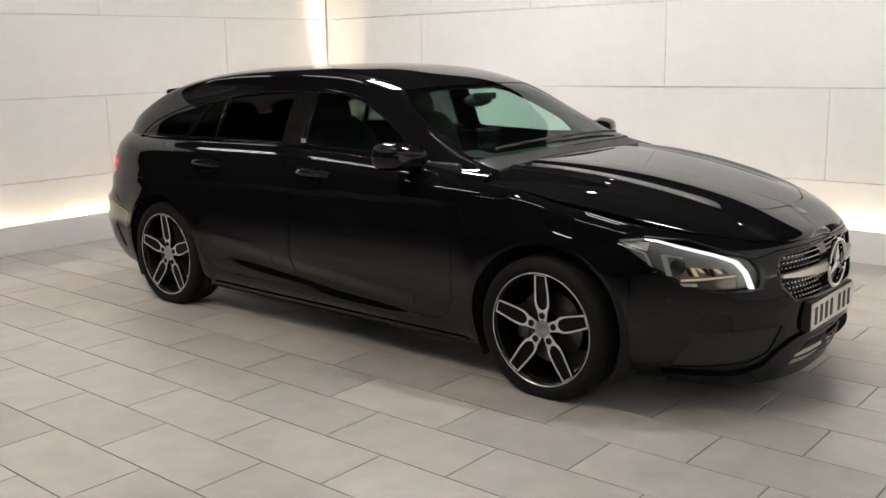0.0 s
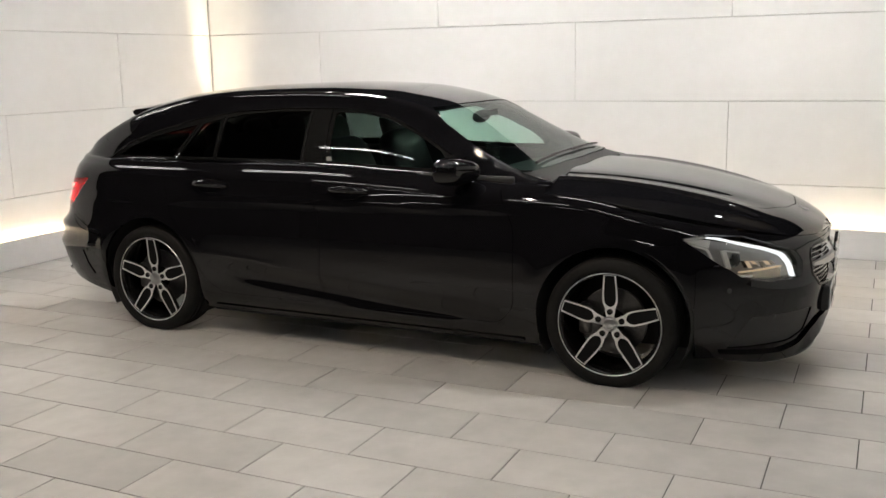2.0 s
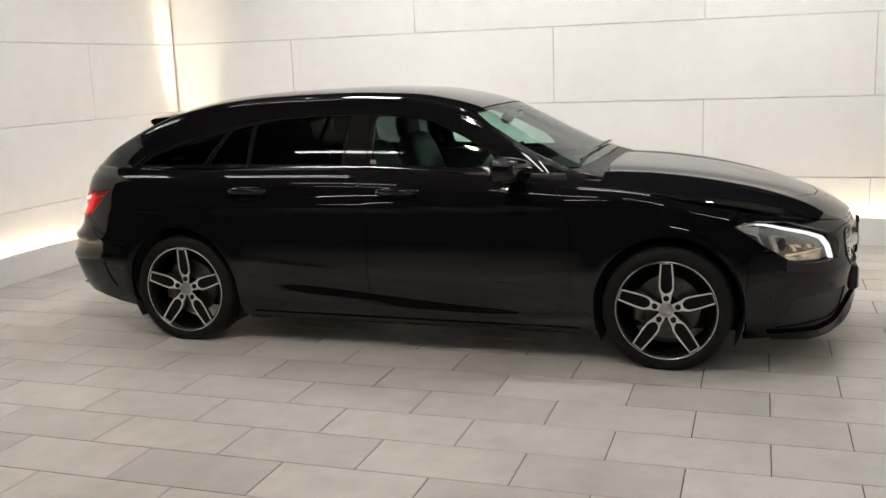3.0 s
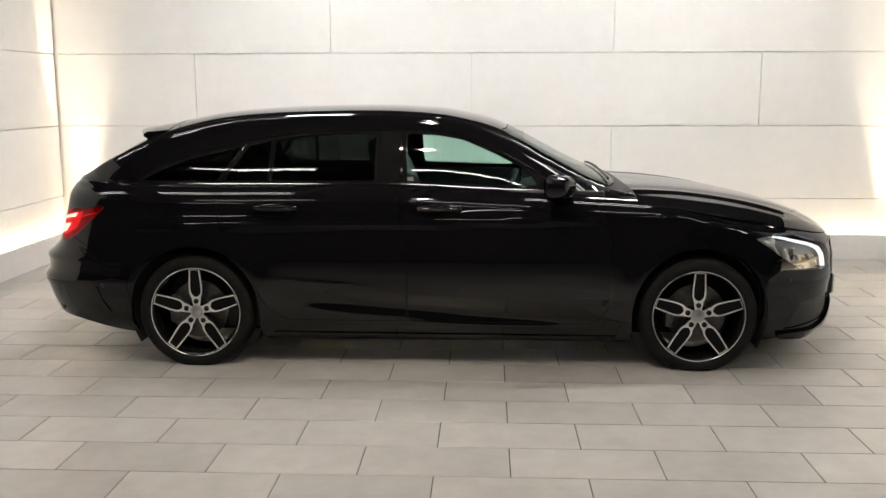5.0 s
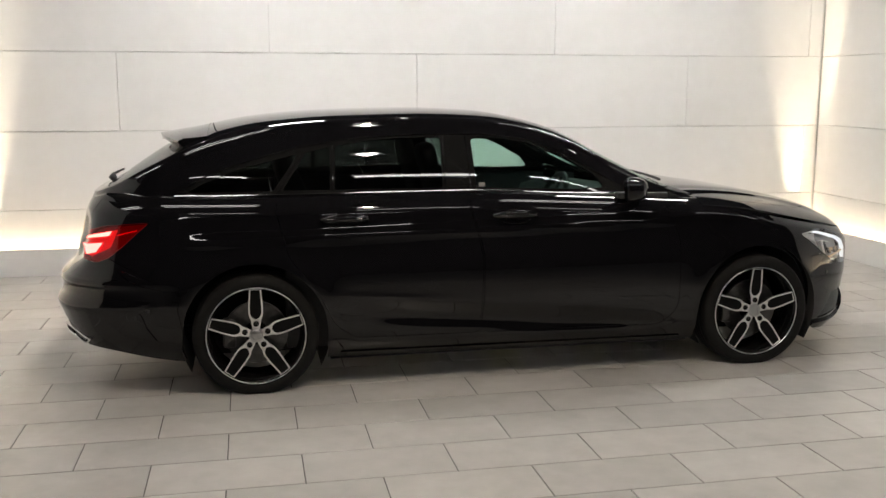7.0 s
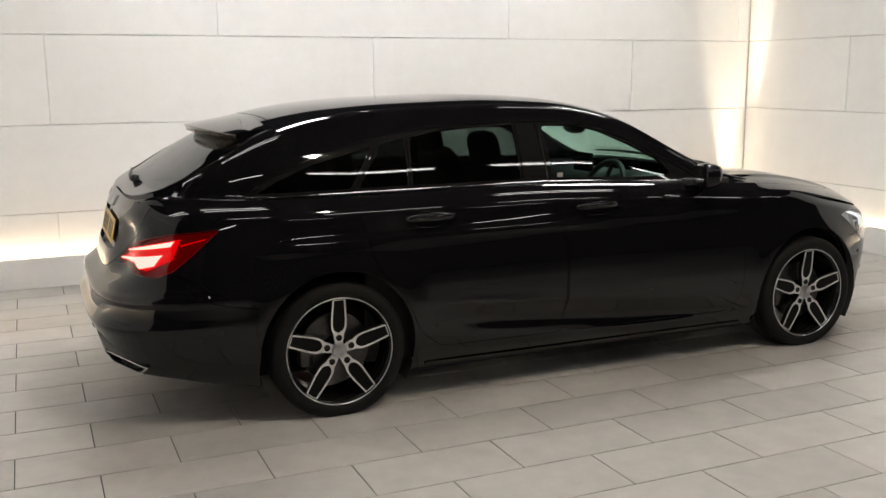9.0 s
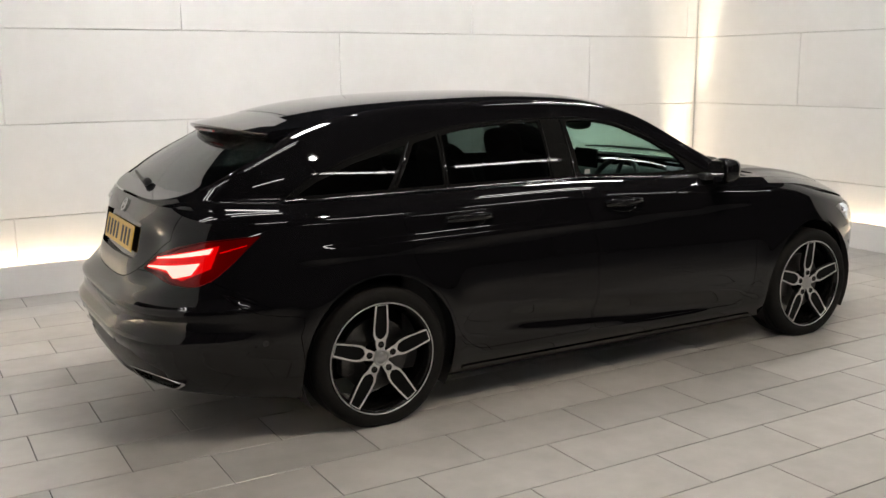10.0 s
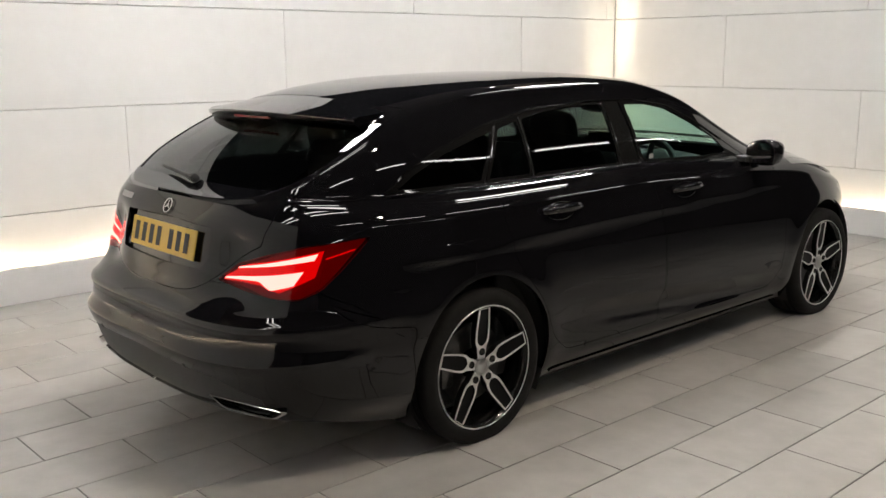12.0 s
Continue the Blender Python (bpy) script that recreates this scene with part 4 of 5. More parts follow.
    # stepped facets of the low beam's reflector, and a strip below them
    # the warm light on some facets and the strip is emission
    for k in range(7):
        a, b = 1.922 + 0.019 * k, 1.937 + 0.019 * k
        h = 0.030 + 0.012 * math.sin(1.9 * k + 0.6)
        top = 0.604 - 0.05 * (a - 1.92)
        bm = bmesh.new()
        band(bm, [ux(a - 0.012, top), ux(b - 0.012, top - 0.002)], [ux(a + 0.006, top - h), ux(b + 0.006, top - h - 0.002)], on_side, -0.026 - 0.004 * (k % 2), 0.01, s, 2)
        part("reflector_facet", bm, WARM_GLOW if k in (1, 2, 5) else BEAM, lamp, "reflector facet with warm light put in as emission" if k in (1, 2, 5) else "warm reflector facet", smooth=False)
    bm = bmesh.new()
    band(bm, [ux(1.90, 0.553), ux(1.98, 0.560), ux(2.072, 0.570)], [ux(1.90, 0.546), ux(1.98, 0.553), ux(2.072, 0.564)], on_side, -0.014, 0.01, s, 12)
    part("glow_band", bm, WARM_GLOW, lamp, "thin warm reflector strip with its light put in as emission")
    bm = bmesh.new()
    band(bm, [ux(1.90, 0.540), ux(1.98, 0.547), ux(2.078, 0.555)], [ux(1.90, 0.520), ux(1.98, 0.516), ux(2.078, 0.512)], on_side, -0.030, 0.01, s, 12)
    part("lamp_floor", bm, BEAM, lamp, "grey lower reflector")
    # tail lamp
    tl = panel_mesh("tail_lamp", GLASS_RED, [(side, cells["tail_lamp"])], car, "lit red tail lamp", sides=(s,), lift=0.001, flange=False)
    panel_mesh("lamp_housing", RED_HOUSING, [(side, cells["tail_lamp"])], tl, "dark red lamp housing with the bars' halo as emission", sides=(s,), lift=-0.035, flange=False)
    # emitting band added for the red glow the bars scatter through the lens
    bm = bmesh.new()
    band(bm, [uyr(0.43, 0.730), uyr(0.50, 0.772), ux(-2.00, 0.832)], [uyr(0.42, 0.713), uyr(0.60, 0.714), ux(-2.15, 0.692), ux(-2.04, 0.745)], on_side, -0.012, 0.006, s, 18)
    part("glow_band", bm, RED_SOFT, tl, "red glow beside the light bars as an emitting band")
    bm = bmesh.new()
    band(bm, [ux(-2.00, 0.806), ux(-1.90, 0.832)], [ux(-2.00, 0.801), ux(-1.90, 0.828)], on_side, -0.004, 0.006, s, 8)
    part("glow_band", bm, RED_SOFT, tl, "red glow beside the light bars as an emitting band")
    bm = bmesh.new()
    band(bm, [uyr(0.49, 0.762), ux(-2.02, 0.822)], [uyr(0.485, 0.757), ux(-2.035, 0.800)], on_side, 0.003, 0.012, s, 18)
    part("light_bar", bm, RED_GLOW, tl, "glowing red light bar")
    bm = bmesh.new()
    band(bm, [uyr(0.44, 0.723), ux(-2.07, 0.764)], [uyr(0.438, 0.718), uyr(0.60, 0.726), ux(-2.165, 0.700), ux(-2.105, 0.718)], on_side, 0.003, 0.012, s, 18)
    part("light_bar", bm, RED_GLOW, tl, "glowing red light bar")
    # air intake, tail pipe, lip
    panel_mesh("air_intake", PLASTIC, [(side, cells["intake"])], car, "satin black air intake", sides=(s,), lift=-0.009, flange=False)
    bm = bmesh.new()
    band(bm, [ux(-1.905, 0.43), ux(-1.885, 0.36), ux(-1.84, 0.285)], [ux(-1.895, 0.43), ux(-1.872, 0.36), ux(-1.825, 0.29)], on_side, 0.005, 0.02, s, 10)
    part("bumper_fin", bm, PAINT, car)
    # bright strip laid along the diffuser for a highlight on the body's edge
    bm = bmesh.new()
    band(bm, [uyr(0.46, 0.288), uyr(0.25, 0.270), uyr(0.01, 0.262)], [uyr(0.46, 0.283), uyr(0.25, 0.265), uyr(0.01, 0.257)], on_side, 0.004, 0.02, s, 14)
    part("edge_glint", bm, GLOSSTRIM, car, "dark chrome strip standing in for the bumper edge's highlight")
    pipe_o, pipe_i = [uyr(0.462, 0.330), uyr(0.515, 0.284), uyr(0.67, 0.258), uyr(0.715, 0.290)], [uyr(0.474, 0.326), uyr(0.520, 0.289), uyr(0.667, 0.263), uyr(0.702, 0.288)]
    o, i = rounded(pipe_o, 0.02, 5), rounded(pipe_i, 0.016, 5)
    bm = bmesh.new()
    loops = [[bm.verts.new(on_side(*p, lf, s)) for p in line] for line, lf in ((o, -0.03), (o, 0.012), (i, 0.012), (i, -0.05))]
    for a, b in zip(loops, loops[1:]):
        for j in range(len(a)):
            bm.faces.new((a[j], a[(j + 1) % len(a)], b[(j + 1) % len(a)], b[j]))
    pipe = part("tail_pipe", bm, CHROME, car, "chrome tail pipe trim")
    bm = bmesh.new()
    bm.faces.new([bm.verts.new(on_side(*p, -0.05, s)) for p in i])
    part("pipe_mouth", bm, DARK, pipe, smooth=False)

# grille
bm = bmesh.new()
zs = [0.43 + 0.235 * k / 12 for k in range(13)]
ys = [-0.45 + 0.9 * k / 40 for k in range(41)]


def nose(y, z, lift):
    p = on_side(*uyf(abs(y), z), lift)
    return Vector((p.x, y, z))


grid = [[bm.verts.new(nose(y, z, -0.05)) for z in zs] for y in ys]
for a, b in zip(grid, grid[1:]):
    for j in range(12):
        bm.faces.new((a[j], b[j], b[j + 1], a[j + 1]))
grille = part("grille", bm, GLOSS, car, "black diamond grille with silver pins")
bm = bmesh.new()
for k in range(10):
    z = 0.446 + 0.0215 * k
    half = 0.40 - 0.45 * max(0.0, 0.49 - z) - 0.9 * max(0.0, z - 0.615)
    for j in range(-20, 21):
        y = 0.0235 * (j + 0.5 * (k % 2))
        if abs(y) > half or (0.52 < z < 0.565) or math.hypot(y, z - 0.545) < 0.11:
            continue
        p = nose(y, z, -0.030)
        m = Matrix.Translation(p) @ Matrix.Diagonal((0.007, 0.0065, 0.0065, 1))
        bmesh.ops.create_icosphere(bm, subdivisions=1, radius=1.0, matrix=m)
tagged(part("grille_pin", bm, CHROME, grille, "rows of small silver pins"), kind="stuff")
for s in BOTH:
    bm = bmesh.new()
    band(bm, [uyf(0.085, 0.566), uyf(0.25, 0.566), uyf(0.40, 0.558)], [uyf(0.085, 0.528), uyf(0.25, 0.534), uyf(0.40, 0.545)], on_side, 0.004, 0.02, s, 16)
    part("grille_bar", bm, SILVER, grille, "silver grille bar")
bm = bmesh.new()
for sg in BOTH:
    pts = [on_side(*p, 0.0, sg) for p in along([uyf(0.0, 0.438), uyf(0.33, 0.442), uyf(0.41, 0.515), uyf(0.425, 0.59), uyf(0.395, 0.632), uyf(0.0, 0.657)], 40)]
    tube_along(bm, pts, 0.006, 6)
part("grille_surround", bm, GLOSS, grille)


def emblem(parent, centre, r, turn, thick):
    """A bright ring with three plain arms."""
    bm = bmesh.new()
    tube_along(bm, [turn @ Vector((r * math.cos(a * math.pi / 20), r * math.sin(a * math.pi / 20), 0)) + centre for a in range(40)], thick, 8, True)
    ring = part("emblem", bm, CHROME if r > 0.05 else SILVER, parent, "chrome ring emblem")
    bm = bmesh.new()
    for k in range(3):
        a = math.pi / 2 + k * 2 * math.pi / 3
        d, e = Vector((math.cos(a), math.sin(a), 0)), Vector((-math.sin(a), math.cos(a), 0))
        pts = [d * r * 0.98, e * r * 0.17 + d * r * 0.10, -d * r * 0.12, -e * r * 0.17 + d * r * 0.10]
        top = bm.verts.new(turn @ (d * r * 0.2 + Vector((0, 0, thick * 1.2))) + centre)
        vs = [bm.verts.new(turn @ p + centre) for p in pts]
        for j in range(4):
            bm.faces.new((vs[j], vs[(j + 1) % 4], top))
        bm.faces.new(vs[::-1])
    part("emblem_arms", bm, CHROME if r > 0.05 else SILVER, ring, smooth=False)


FACE_F = Matrix(((0, 0, 1), (1, 0, 0), (0, 1, 0)))
FACE_R = Matrix(((0, 0, -1), (-1, 0, 0), (0, 1, 0)))
tilt0 = pose(0, 0, 0, 0, 28, 0).to_3x3() @ FACE_R
emblem(car, Vector((2.262, 0, 0.548)), 0.097, FACE_F, 0.009)
bm = bmesh.new()
for r0, x in ((0.092, 2.252),):
    vs = [bm.verts.new((x, r0 * math.cos(a * math.pi / 16), 0.548 + r0 * math.sin(a * math.pi / 16))) for a in range(32)]
    bm.faces.new(vs)
part("emblem_disc", bm, GLOSS, grille, smooth=False)
emblem(tailgate, Vector((-2.190, 0, 0.925)), 0.028, tilt0, 0.0022)
# model badge on the tailgate: plain bars
bm = bmesh.new()
for k in range(5):
    y0 = 0.335 + 0.026 * k
    band(bm, [uyr(y0, 0.936), uyr(y0 + 0.018, 0.936)], [uyr(y0, 0.914), uyr(y0 + 0.018, 0.914)], on_side, 0.003, 0.004, -1, 2)
part("model_badge", bm, SILVER, tailgate, "small silver badge of plain bars", smooth=False)
bm = bmesh.new()
bmesh.ops.create_uvsphere(bm, u_segments=20, v_segments=8, radius=0.026, matrix=Matrix.Translation((2.10, 0, bonnet_z(2.10) + 0.001)) @ pose(0, 0, 0, 0, 24, 0) @ Matrix.Diagonal((1, 1, 0.12, 1)))
part("badge", bm, SILVER, car, "small silver bonnet badge")
# lower mouth and splitter
panel_mesh("lower_grille", DARK, [(side, cells["mouth"])], car, "black lower grille", sides=BOTH, lift=-0.05, flange=False)
for k in range(4):
    z = 0.15 + 0.032 * k
    half = 0.33 - 0.55 * max(0.0, z - 0.13)
    bm = bmesh.new()
    pts = [nose(-half + 2 * half * j / 20, z, -0.02) for j in range(21)]
    tube_along(bm, pts, 0.004, 6)
    part("grille_slat", bm, PLASTIC, car)
for s in BOTH:
    bm = bmesh.new()
    band(bm, [ux(1.815, 0.168), ux(1.95, 0.160), uyf(0.51, 0.158), uyf(0.455, 0.188), uyf(0.405, 0.243), uyf(0.32, 0.285), uyf(0.2, 0.303), uyf(0.002, 0.308)], [ux(1.83, 0.135), ux(1.95, 0.112), uyf(0.51, 0.104), uyf(0.42, 0.108), uyf(0.372, 0.122), uyf(0.302, 0.236), uyf(0.2, 0.282), uyf(0.002, 0.288)], on_side, 0.016, 0.04, s, 48)
    part("bumper_blade", bm, PAINT, car, "gloss black blade round the lower grille", angle=50)
bm = bmesh.new()
tube_along(bm, [nose(-0.50 + 1.0 * j / 30, 0.106, 0.004) for j in range(31)], 0.013, 10, False, 1.5)
part("splitter", bm, PLASTIC, car, "black front splitter")

# number plates: plain bars for the letters
def number_plate(name, centre, turn, face, parent):
    bm = bmesh.new()
    box(bm, -0.26, -0.0555, 0, 0.26, 0.0555, 0.005, 0.002)
    bmesh.ops.transform(bm, matrix=Matrix.Translation(centre) @ turn.to_4x4(), verts=bm.verts)
    plate = part(name, bm, face, parent, "number plate with plain dark bars", smooth=False)
    for k in range(7):
        x = -0.212 + 0.0615 * k + (0.036 if k > 3 else 0.0)
        bm = bmesh.new()
        box(bm, x - 0.0165, -0.037, 0.0052, x + 0.0165, 0.037, 0.0062)
        bmesh.ops.transform(bm, matrix=Matrix.Translation(centre) @ turn.to_4x4(), verts=bm.verts)
        part("bar", bm, INK, plate, smooth=False)
    return plate


number_plate("front_plate", Vector((2.256, 0, 0.362)), FACE_F, PLATE_W, car)
boxed("plate_holder", (2.20, -0.265, 0.300, 2.254, 0.265, 0.424), PLASTIC, car, "", 0.01)
tilt = pose(0, 0, 0, 0, 13, 0).to_3x3() @ FACE_R
number_plate("rear_plate", Vector((-2.216, 0, 0.806)), tilt, PLATE_Y, tailgate)
# spoiler
bm = bmesh.new()
n = 24
rows = []
for k in range(n + 1):
    y = -0.54 + 1.08 * k / n
    e = abs(y) / 0.54

    def skin(x):
        yr = rail_y(x)
        return upper_point(x, 2 + 2 / math.pi * math.acos(min(1.0, (min(abs(y), yr) / yr) ** 1.25))).z
    xt = -1.825 + 0.12 * e**2.2
    zt_ = 1.266 - 0.022 * e**2
    z0, z1 = skin(-1.56), skin(-1.64)
    prof = [(-1.56, z0 + 0.001), (-1.64, max(z1 + 0.004, z0 + (zt_ - z0) * 0.33)), (-1.70 + 0.02 * e, z0 + (zt_ - z0) * 0.62 + 0.004), (xt, zt_), (xt + 0.004, zt_ - 0.016), (xt + 0.05, zt_ - 0.046), (-1.63, zt_ - 0.055)]
    rows.append([bm.verts.new((x, y, z)) for x, z in prof])
for a, b in zip(rows, rows[1:]):
    for j in range(6):
        bm.faces.new((a[j], b[j], b[j + 1], a[j + 1]))
for end in (rows[0], rows[-1][::-1]):
    bm.faces.new(end)
spoiler = part("roof_spoiler", bm, PAINT, tailgate, "black roof spoiler", angle=50)
boxed("brake_light", (-1.812, -0.13, 1.236, -1.80, 0.13, 1.247), mat("dim_red", (0.18, 0.02, 0.02), 0.2), spoiler, "unlit red brake light", 0.002)

# rear wiper
bm = bmesh.new()
w0 = on_roof(-2.085, 2.97, 0.012)
bmesh.ops.create_uvsphere(bm, u_segments=16, v_segments=8, radius=0.02, matrix=Matrix.Translation(w0))
tube_along(bm, [w0 + Vector((-0.012, 0, 0.0)), w0 + Vector((-0.010, 0.08, 0.012)), w0 + Vector((0.02, 0.30, 0.022))], lambda t: 0.012 - 0.006 * t, 8)
part("rear_wiper", bm, PLASTIC, tailgate, "black rear wiper")

# front wipers
for y0, y1, x1 in ((-0.56, 0.02, 0.885), (0.02, 0.56, 0.875)):
    bm = bmesh.new()
    pts = []
    for k in range(9):
        t = k / 8
        y = y0 + (y1 - y0) * t
        x = 0.93 - 0.04 * (1 - t) - (0.93 - x1) * t
        yr = rail_y(x)
        q = 2 + 2 / math.pi * math.acos(min(1.0, (min(abs(y), yr) / yr) ** 1.25))
        p = upper_point(x, q)
        pts.append(Vector((x, y, p.z + 0.011)))
    tube_along(bm, pts, lambda t: 0.008 - 0.003 * t, 8)
    part("wiper", bm, PLASTIC, car, "black windscreen wiper")

# belt strip and window pillars
for s in BOTH:
    bm = bmesh.new()
    xs = [0.66 - 2.38 * k / 60 for k in range(61)]
    zz = curve([(-1.72, 0.985), (-1.0, 0.987), (-0.3, 0.989), (0.3, 0.964), (0.66, 0.953)])
    tube_along(bm, [on_roof(x, q_of_z(x, zz(x) - 0.004), 0.004, s) for x in xs], 0.0055, 8)
    part("belt_strip", bm, GLOSSTRIM, car, "polished dark belt strip")
    bm = bmesh.new()
    top = [p for p in DLO if p[1] > 0.992]
    top.sort()
    tube_along(bm, [on_roof(x, q_of_z(x, z), 0.001, s) for x, z in along([(x, z) for x, z in top], 60)], 0.003, 6)
    part("window_trim", bm, GLOSS, car)
    for x0, z0, x1, z1 in ((-0.37, 0.992, -0.362, 1.262), (-0.95, 0.99, -0.938, 1.222), (-1.222, 0.99, -1.092, 1.196), (-0.235, 0.992, -0.242, 1.262)):
        bm = bmesh.new()
        pts = [on_roof(x0 + (x1 - x0) * k / 8, q_of_z(x0 + (x1 - x0) * k / 8, z0 + (z1 - z0) * k / 8), 0.001, s) for k in range(9)]
        tube_along(bm, pts, 0.003, 6)
        part("pillar_trim", bm, GLOSS, car)

# door handles
for s in BOTH:
    for xc in (-0.025, -0.905):
        z0 = 0.862
        base = on_side(xc, z0, 0.0, s)
        out = (on_side(xc, z0, 0.01, s) - base).normalized()
        bm = bmesh.new()
        pts = []
        for k in range(13):
            t = k / 12
            x = xc - 0.112 + 0.224 * t
            p = on_side(x, z0 + 0.004 * math.sin(math.pi * t), 0.008 + 0.034 * math.sin(math.pi * t) ** 0.45, s)
            pts.append(p)
        tube_along(bm, pts, lambda t: 0.011 + 0.004 * math.sin(math.pi * t), 10, False, 1.25)
        handle = part("door_handle", bm, PAINT, car, "black pull handle")
        bm = bmesh.new()
        rows = []
        for k in range(17):
            a = 2 * math.pi * k / 16
            if k < 16:
                rows.append((xc + 0.088 * math.cos(a), z0 - 0.006 + 0.036 * math.sin(a)))
        tube_along(bm, [on_side(x, z, 0.0005, s) for x, z in rows], 0.0022, 6, True)
        part("handle_cup_edge", bm, GLOSS, handle)
        bm = bmesh.new()
        pts = [on_side(xc - 0.085 + 0.17 * k / 8, z0, 0.0485, s) for k in range(9)]
        tube_along(bm, pts, 0.0022, 6)
        part("handle_strip", bm, GLOSSTRIM, handle)

# door mirrors
for s in BOTH:
    base = Vector((0.590, -0.893 * s, 0.985))
    bm = bmesh.new()
    bmesh.ops.create_uvsphere(bm, u_segments=28, v_segments=18, radius=1.0)
    for v in bm.verts:
        c = v.co
        f = lambda t, p: math.copysign(abs(t) ** p, t)
        x, y, z = f(c.x, 0.55), f(c.y, 0.62), f(c.z, 0.62)
        x = x * 0.085 if x > 0 else x * 0.045
        taper = 1 - 0.18 * (y * s > 0) * abs(y) - 0.16 * max(0.0, x / 0.085)
        v.co = Vector((x + 0.038 * y * s, y * 0.108, z * 0.066 * taper + 0.006 * (-y * s)))
    bmesh.ops.translate(bm, vec=base, verts=bm.verts)
    mir = part("door_mirror", bm, PAINT, car, "black door mirror", angle=70)
    bm = bmesh.new()
    pts = [(math.copysign(abs(math.cos(a)) ** 0.6, math.cos(a)) * 0.082, math.copysign(abs(math.sin(a)) ** 0.6, math.sin(a)) * 0.052) for a in (k * math.pi / 16 for k in range(32))]
    fr = [bm.verts.new(base + Vector((-0.047 + 0.352 * y * s, y, z + 0.006 * (-y * s) / 0.108))) for y, z in pts]
    bm.faces.new(fr)
    part("mirror_glass", bm, CHROME, mir, "mirror glass", smooth=False)
    bm = bmesh.new()
    tube_along(bm, [base + Vector((0.072 + 0.013 * math.sin(math.pi * t) + 0.352 * (0.075 - 0.15 * t), (0.075 - 0.15 * t) * s, 0.004 + 0.012 * t)) for t in (k / 10 for k in range(11))], 0.005, 6)
    part("indicator", bm, GLOSSTRIM, mir, "slim dark chrome indicator strip")
    bm = bmesh.new()
    box(bm, 0.545, -0.035, -0.02, 0.64, 0.035, 0.012, 0.008)
    bmesh.ops.translate(bm, vec=(0, -0.79 * s, 0.95), verts=bm.verts)
    part("mirror_arm", bm, PLASTIC, mir, smooth=False)

# lower body: floor pan, wheel housings
boxed("floor_pan", (-0.98, -0.78, 0.135, 0.98, 0.78, 0.20), DARK, car)
boxed("floor_pan", (-2.16, -0.56, 0.22, 2.02, 0.56, 0.29), DARK, car)
for xa in (-1.35, 1.35):
    for s in BOTH:
        bm = bmesh.new()
        k = 24
        rows = []
        for i in range(k + 1):
            a = math.pi * (-0.17 + 1.34 * i / k)
            c, z = math.cos(a), math.sin(a)
            rows.append([bm.verts.new((xa + 0.368 * c, -y * s, HUB + 0.012 + 0.368 * z)) for y in (0.52, 0.70, 0.845)])
        for a, b in zip(rows, rows[1:]):
            for j in range(2):
                bm.faces.new((a[j], b[j], b[j + 1], a[j + 1]))
        bm.faces.new([r[0] for r in rows])
        part("wheel_housing", bm, DARK, car, "dark wheel housing", angle=50)
# skirt blade under the doors
for s in BOTH:
    bm = bmesh.new()
    band(bm, [(-0.93, 0.185), (0.0, 0.180), (0.92, 0.175)], [(-0.93, 0.172), (0.0, 0.166), (0.92, 0.162)], on_side, 0.006, 0.02, s, 20)
    part("skirt_blade", bm, GLOSS, car)

# ---- wheels ----
bm = bmesh.new()
prof = [(0.2435, -0.100), (0.252, -0.108), (0.270, -0.1125), (0.288, -0.109), (0.302, -0.100), (0.3085, -0.088)]
for g in (-0.055, -0.018, 0.018, 0.055):
    prof += [(0.311, g - 0.006), (0.304, g - 0.004), (0.304, g + 0.004), (0.311, g + 0.006)]
prof += [(0.3085, 0.088), (0.302, 0.100), (0.288, 0.109), (0.270, 0.1125), (0.250, 0.108), (0.238, 0.100)]
lathe(bm, prof, 72)
for v in bm.verts:
    if v.co.z < -HUB + 0.001:
        v.co.z = -HUB + 0.001
tyre_bm = bm
bm = bmesh.new()
lathe(bm, [(0.2455, -0.101), (0.240, -0.104), (0.233, -0.098), (0.226, -0.085), (0.218, -0.02), (0.214, 0.09), (0.240, 0.101)], 72)
wheel = part("wheel", bm, RIMBLACK, car, "black and silver twin-spoke alloy wheel", angle=40)
part("tyre", tyre_bm, RUBBER, wheel, "black rubber tyre", angle=40)
bm = bmesh.new()
lathe(bm, [(0.2455, -0.1025), (0.2425, -0.1060), (0.2390, -0.1030), (0.2380, -0.0995)], 72)
part("rim_lip", bm, MACHINED, wheel, "machined silver rim lip", angle=60)
bm = bmesh.new()
lathe(bm, [(0.03, -0.02), (0.158, -0.022), (0.158, -0.004), (0.03, -0.004)], 48, True)
part("brake_disc", bm, STEEL, wheel, "steel brake disc")
bm = bmesh.new()
lathe(bm, [(0.0, -0.070), (0.040, -0.074), (0.05, -0.060), (0.06, -0.01), (0.0, -0.01)], 32)
part("hub", bm, RIMBLACK, wheel)
bm = bmesh.new()
lathe(bm, [(0.0, -0.090), (0.022, -0.089), (0.026, -0.0865), (0.030, -0.088), (0.0355, -0.086), (0.038, -0.072)], 32)
part("hub_cap", bm, SILVER, wheel, "silver hub cap")
half_o = curve([(0.030, 0.0175), (0.050, 0.0215), (0.062, 0.0235), (0.074, 0.0240), (0.085, 0.0285), (0.098, 0.0335), (0.112, 0.0358), (0.135, 0.0358), (0.18, 0.0330), (0.238, 0.0285)])
half_i = curve([(0.081, 0.0010), (0.085, 0.0100), (0.091, 0.0180), (0.101, 0.0242), (0.114, 0.0274), (0.138, 0.0282), (0.18, 0.0260), (0.2315, 0.0220)])


def face_y(r):
    return -0.080 - 0.020 * (r / 0.236) ** 1.5


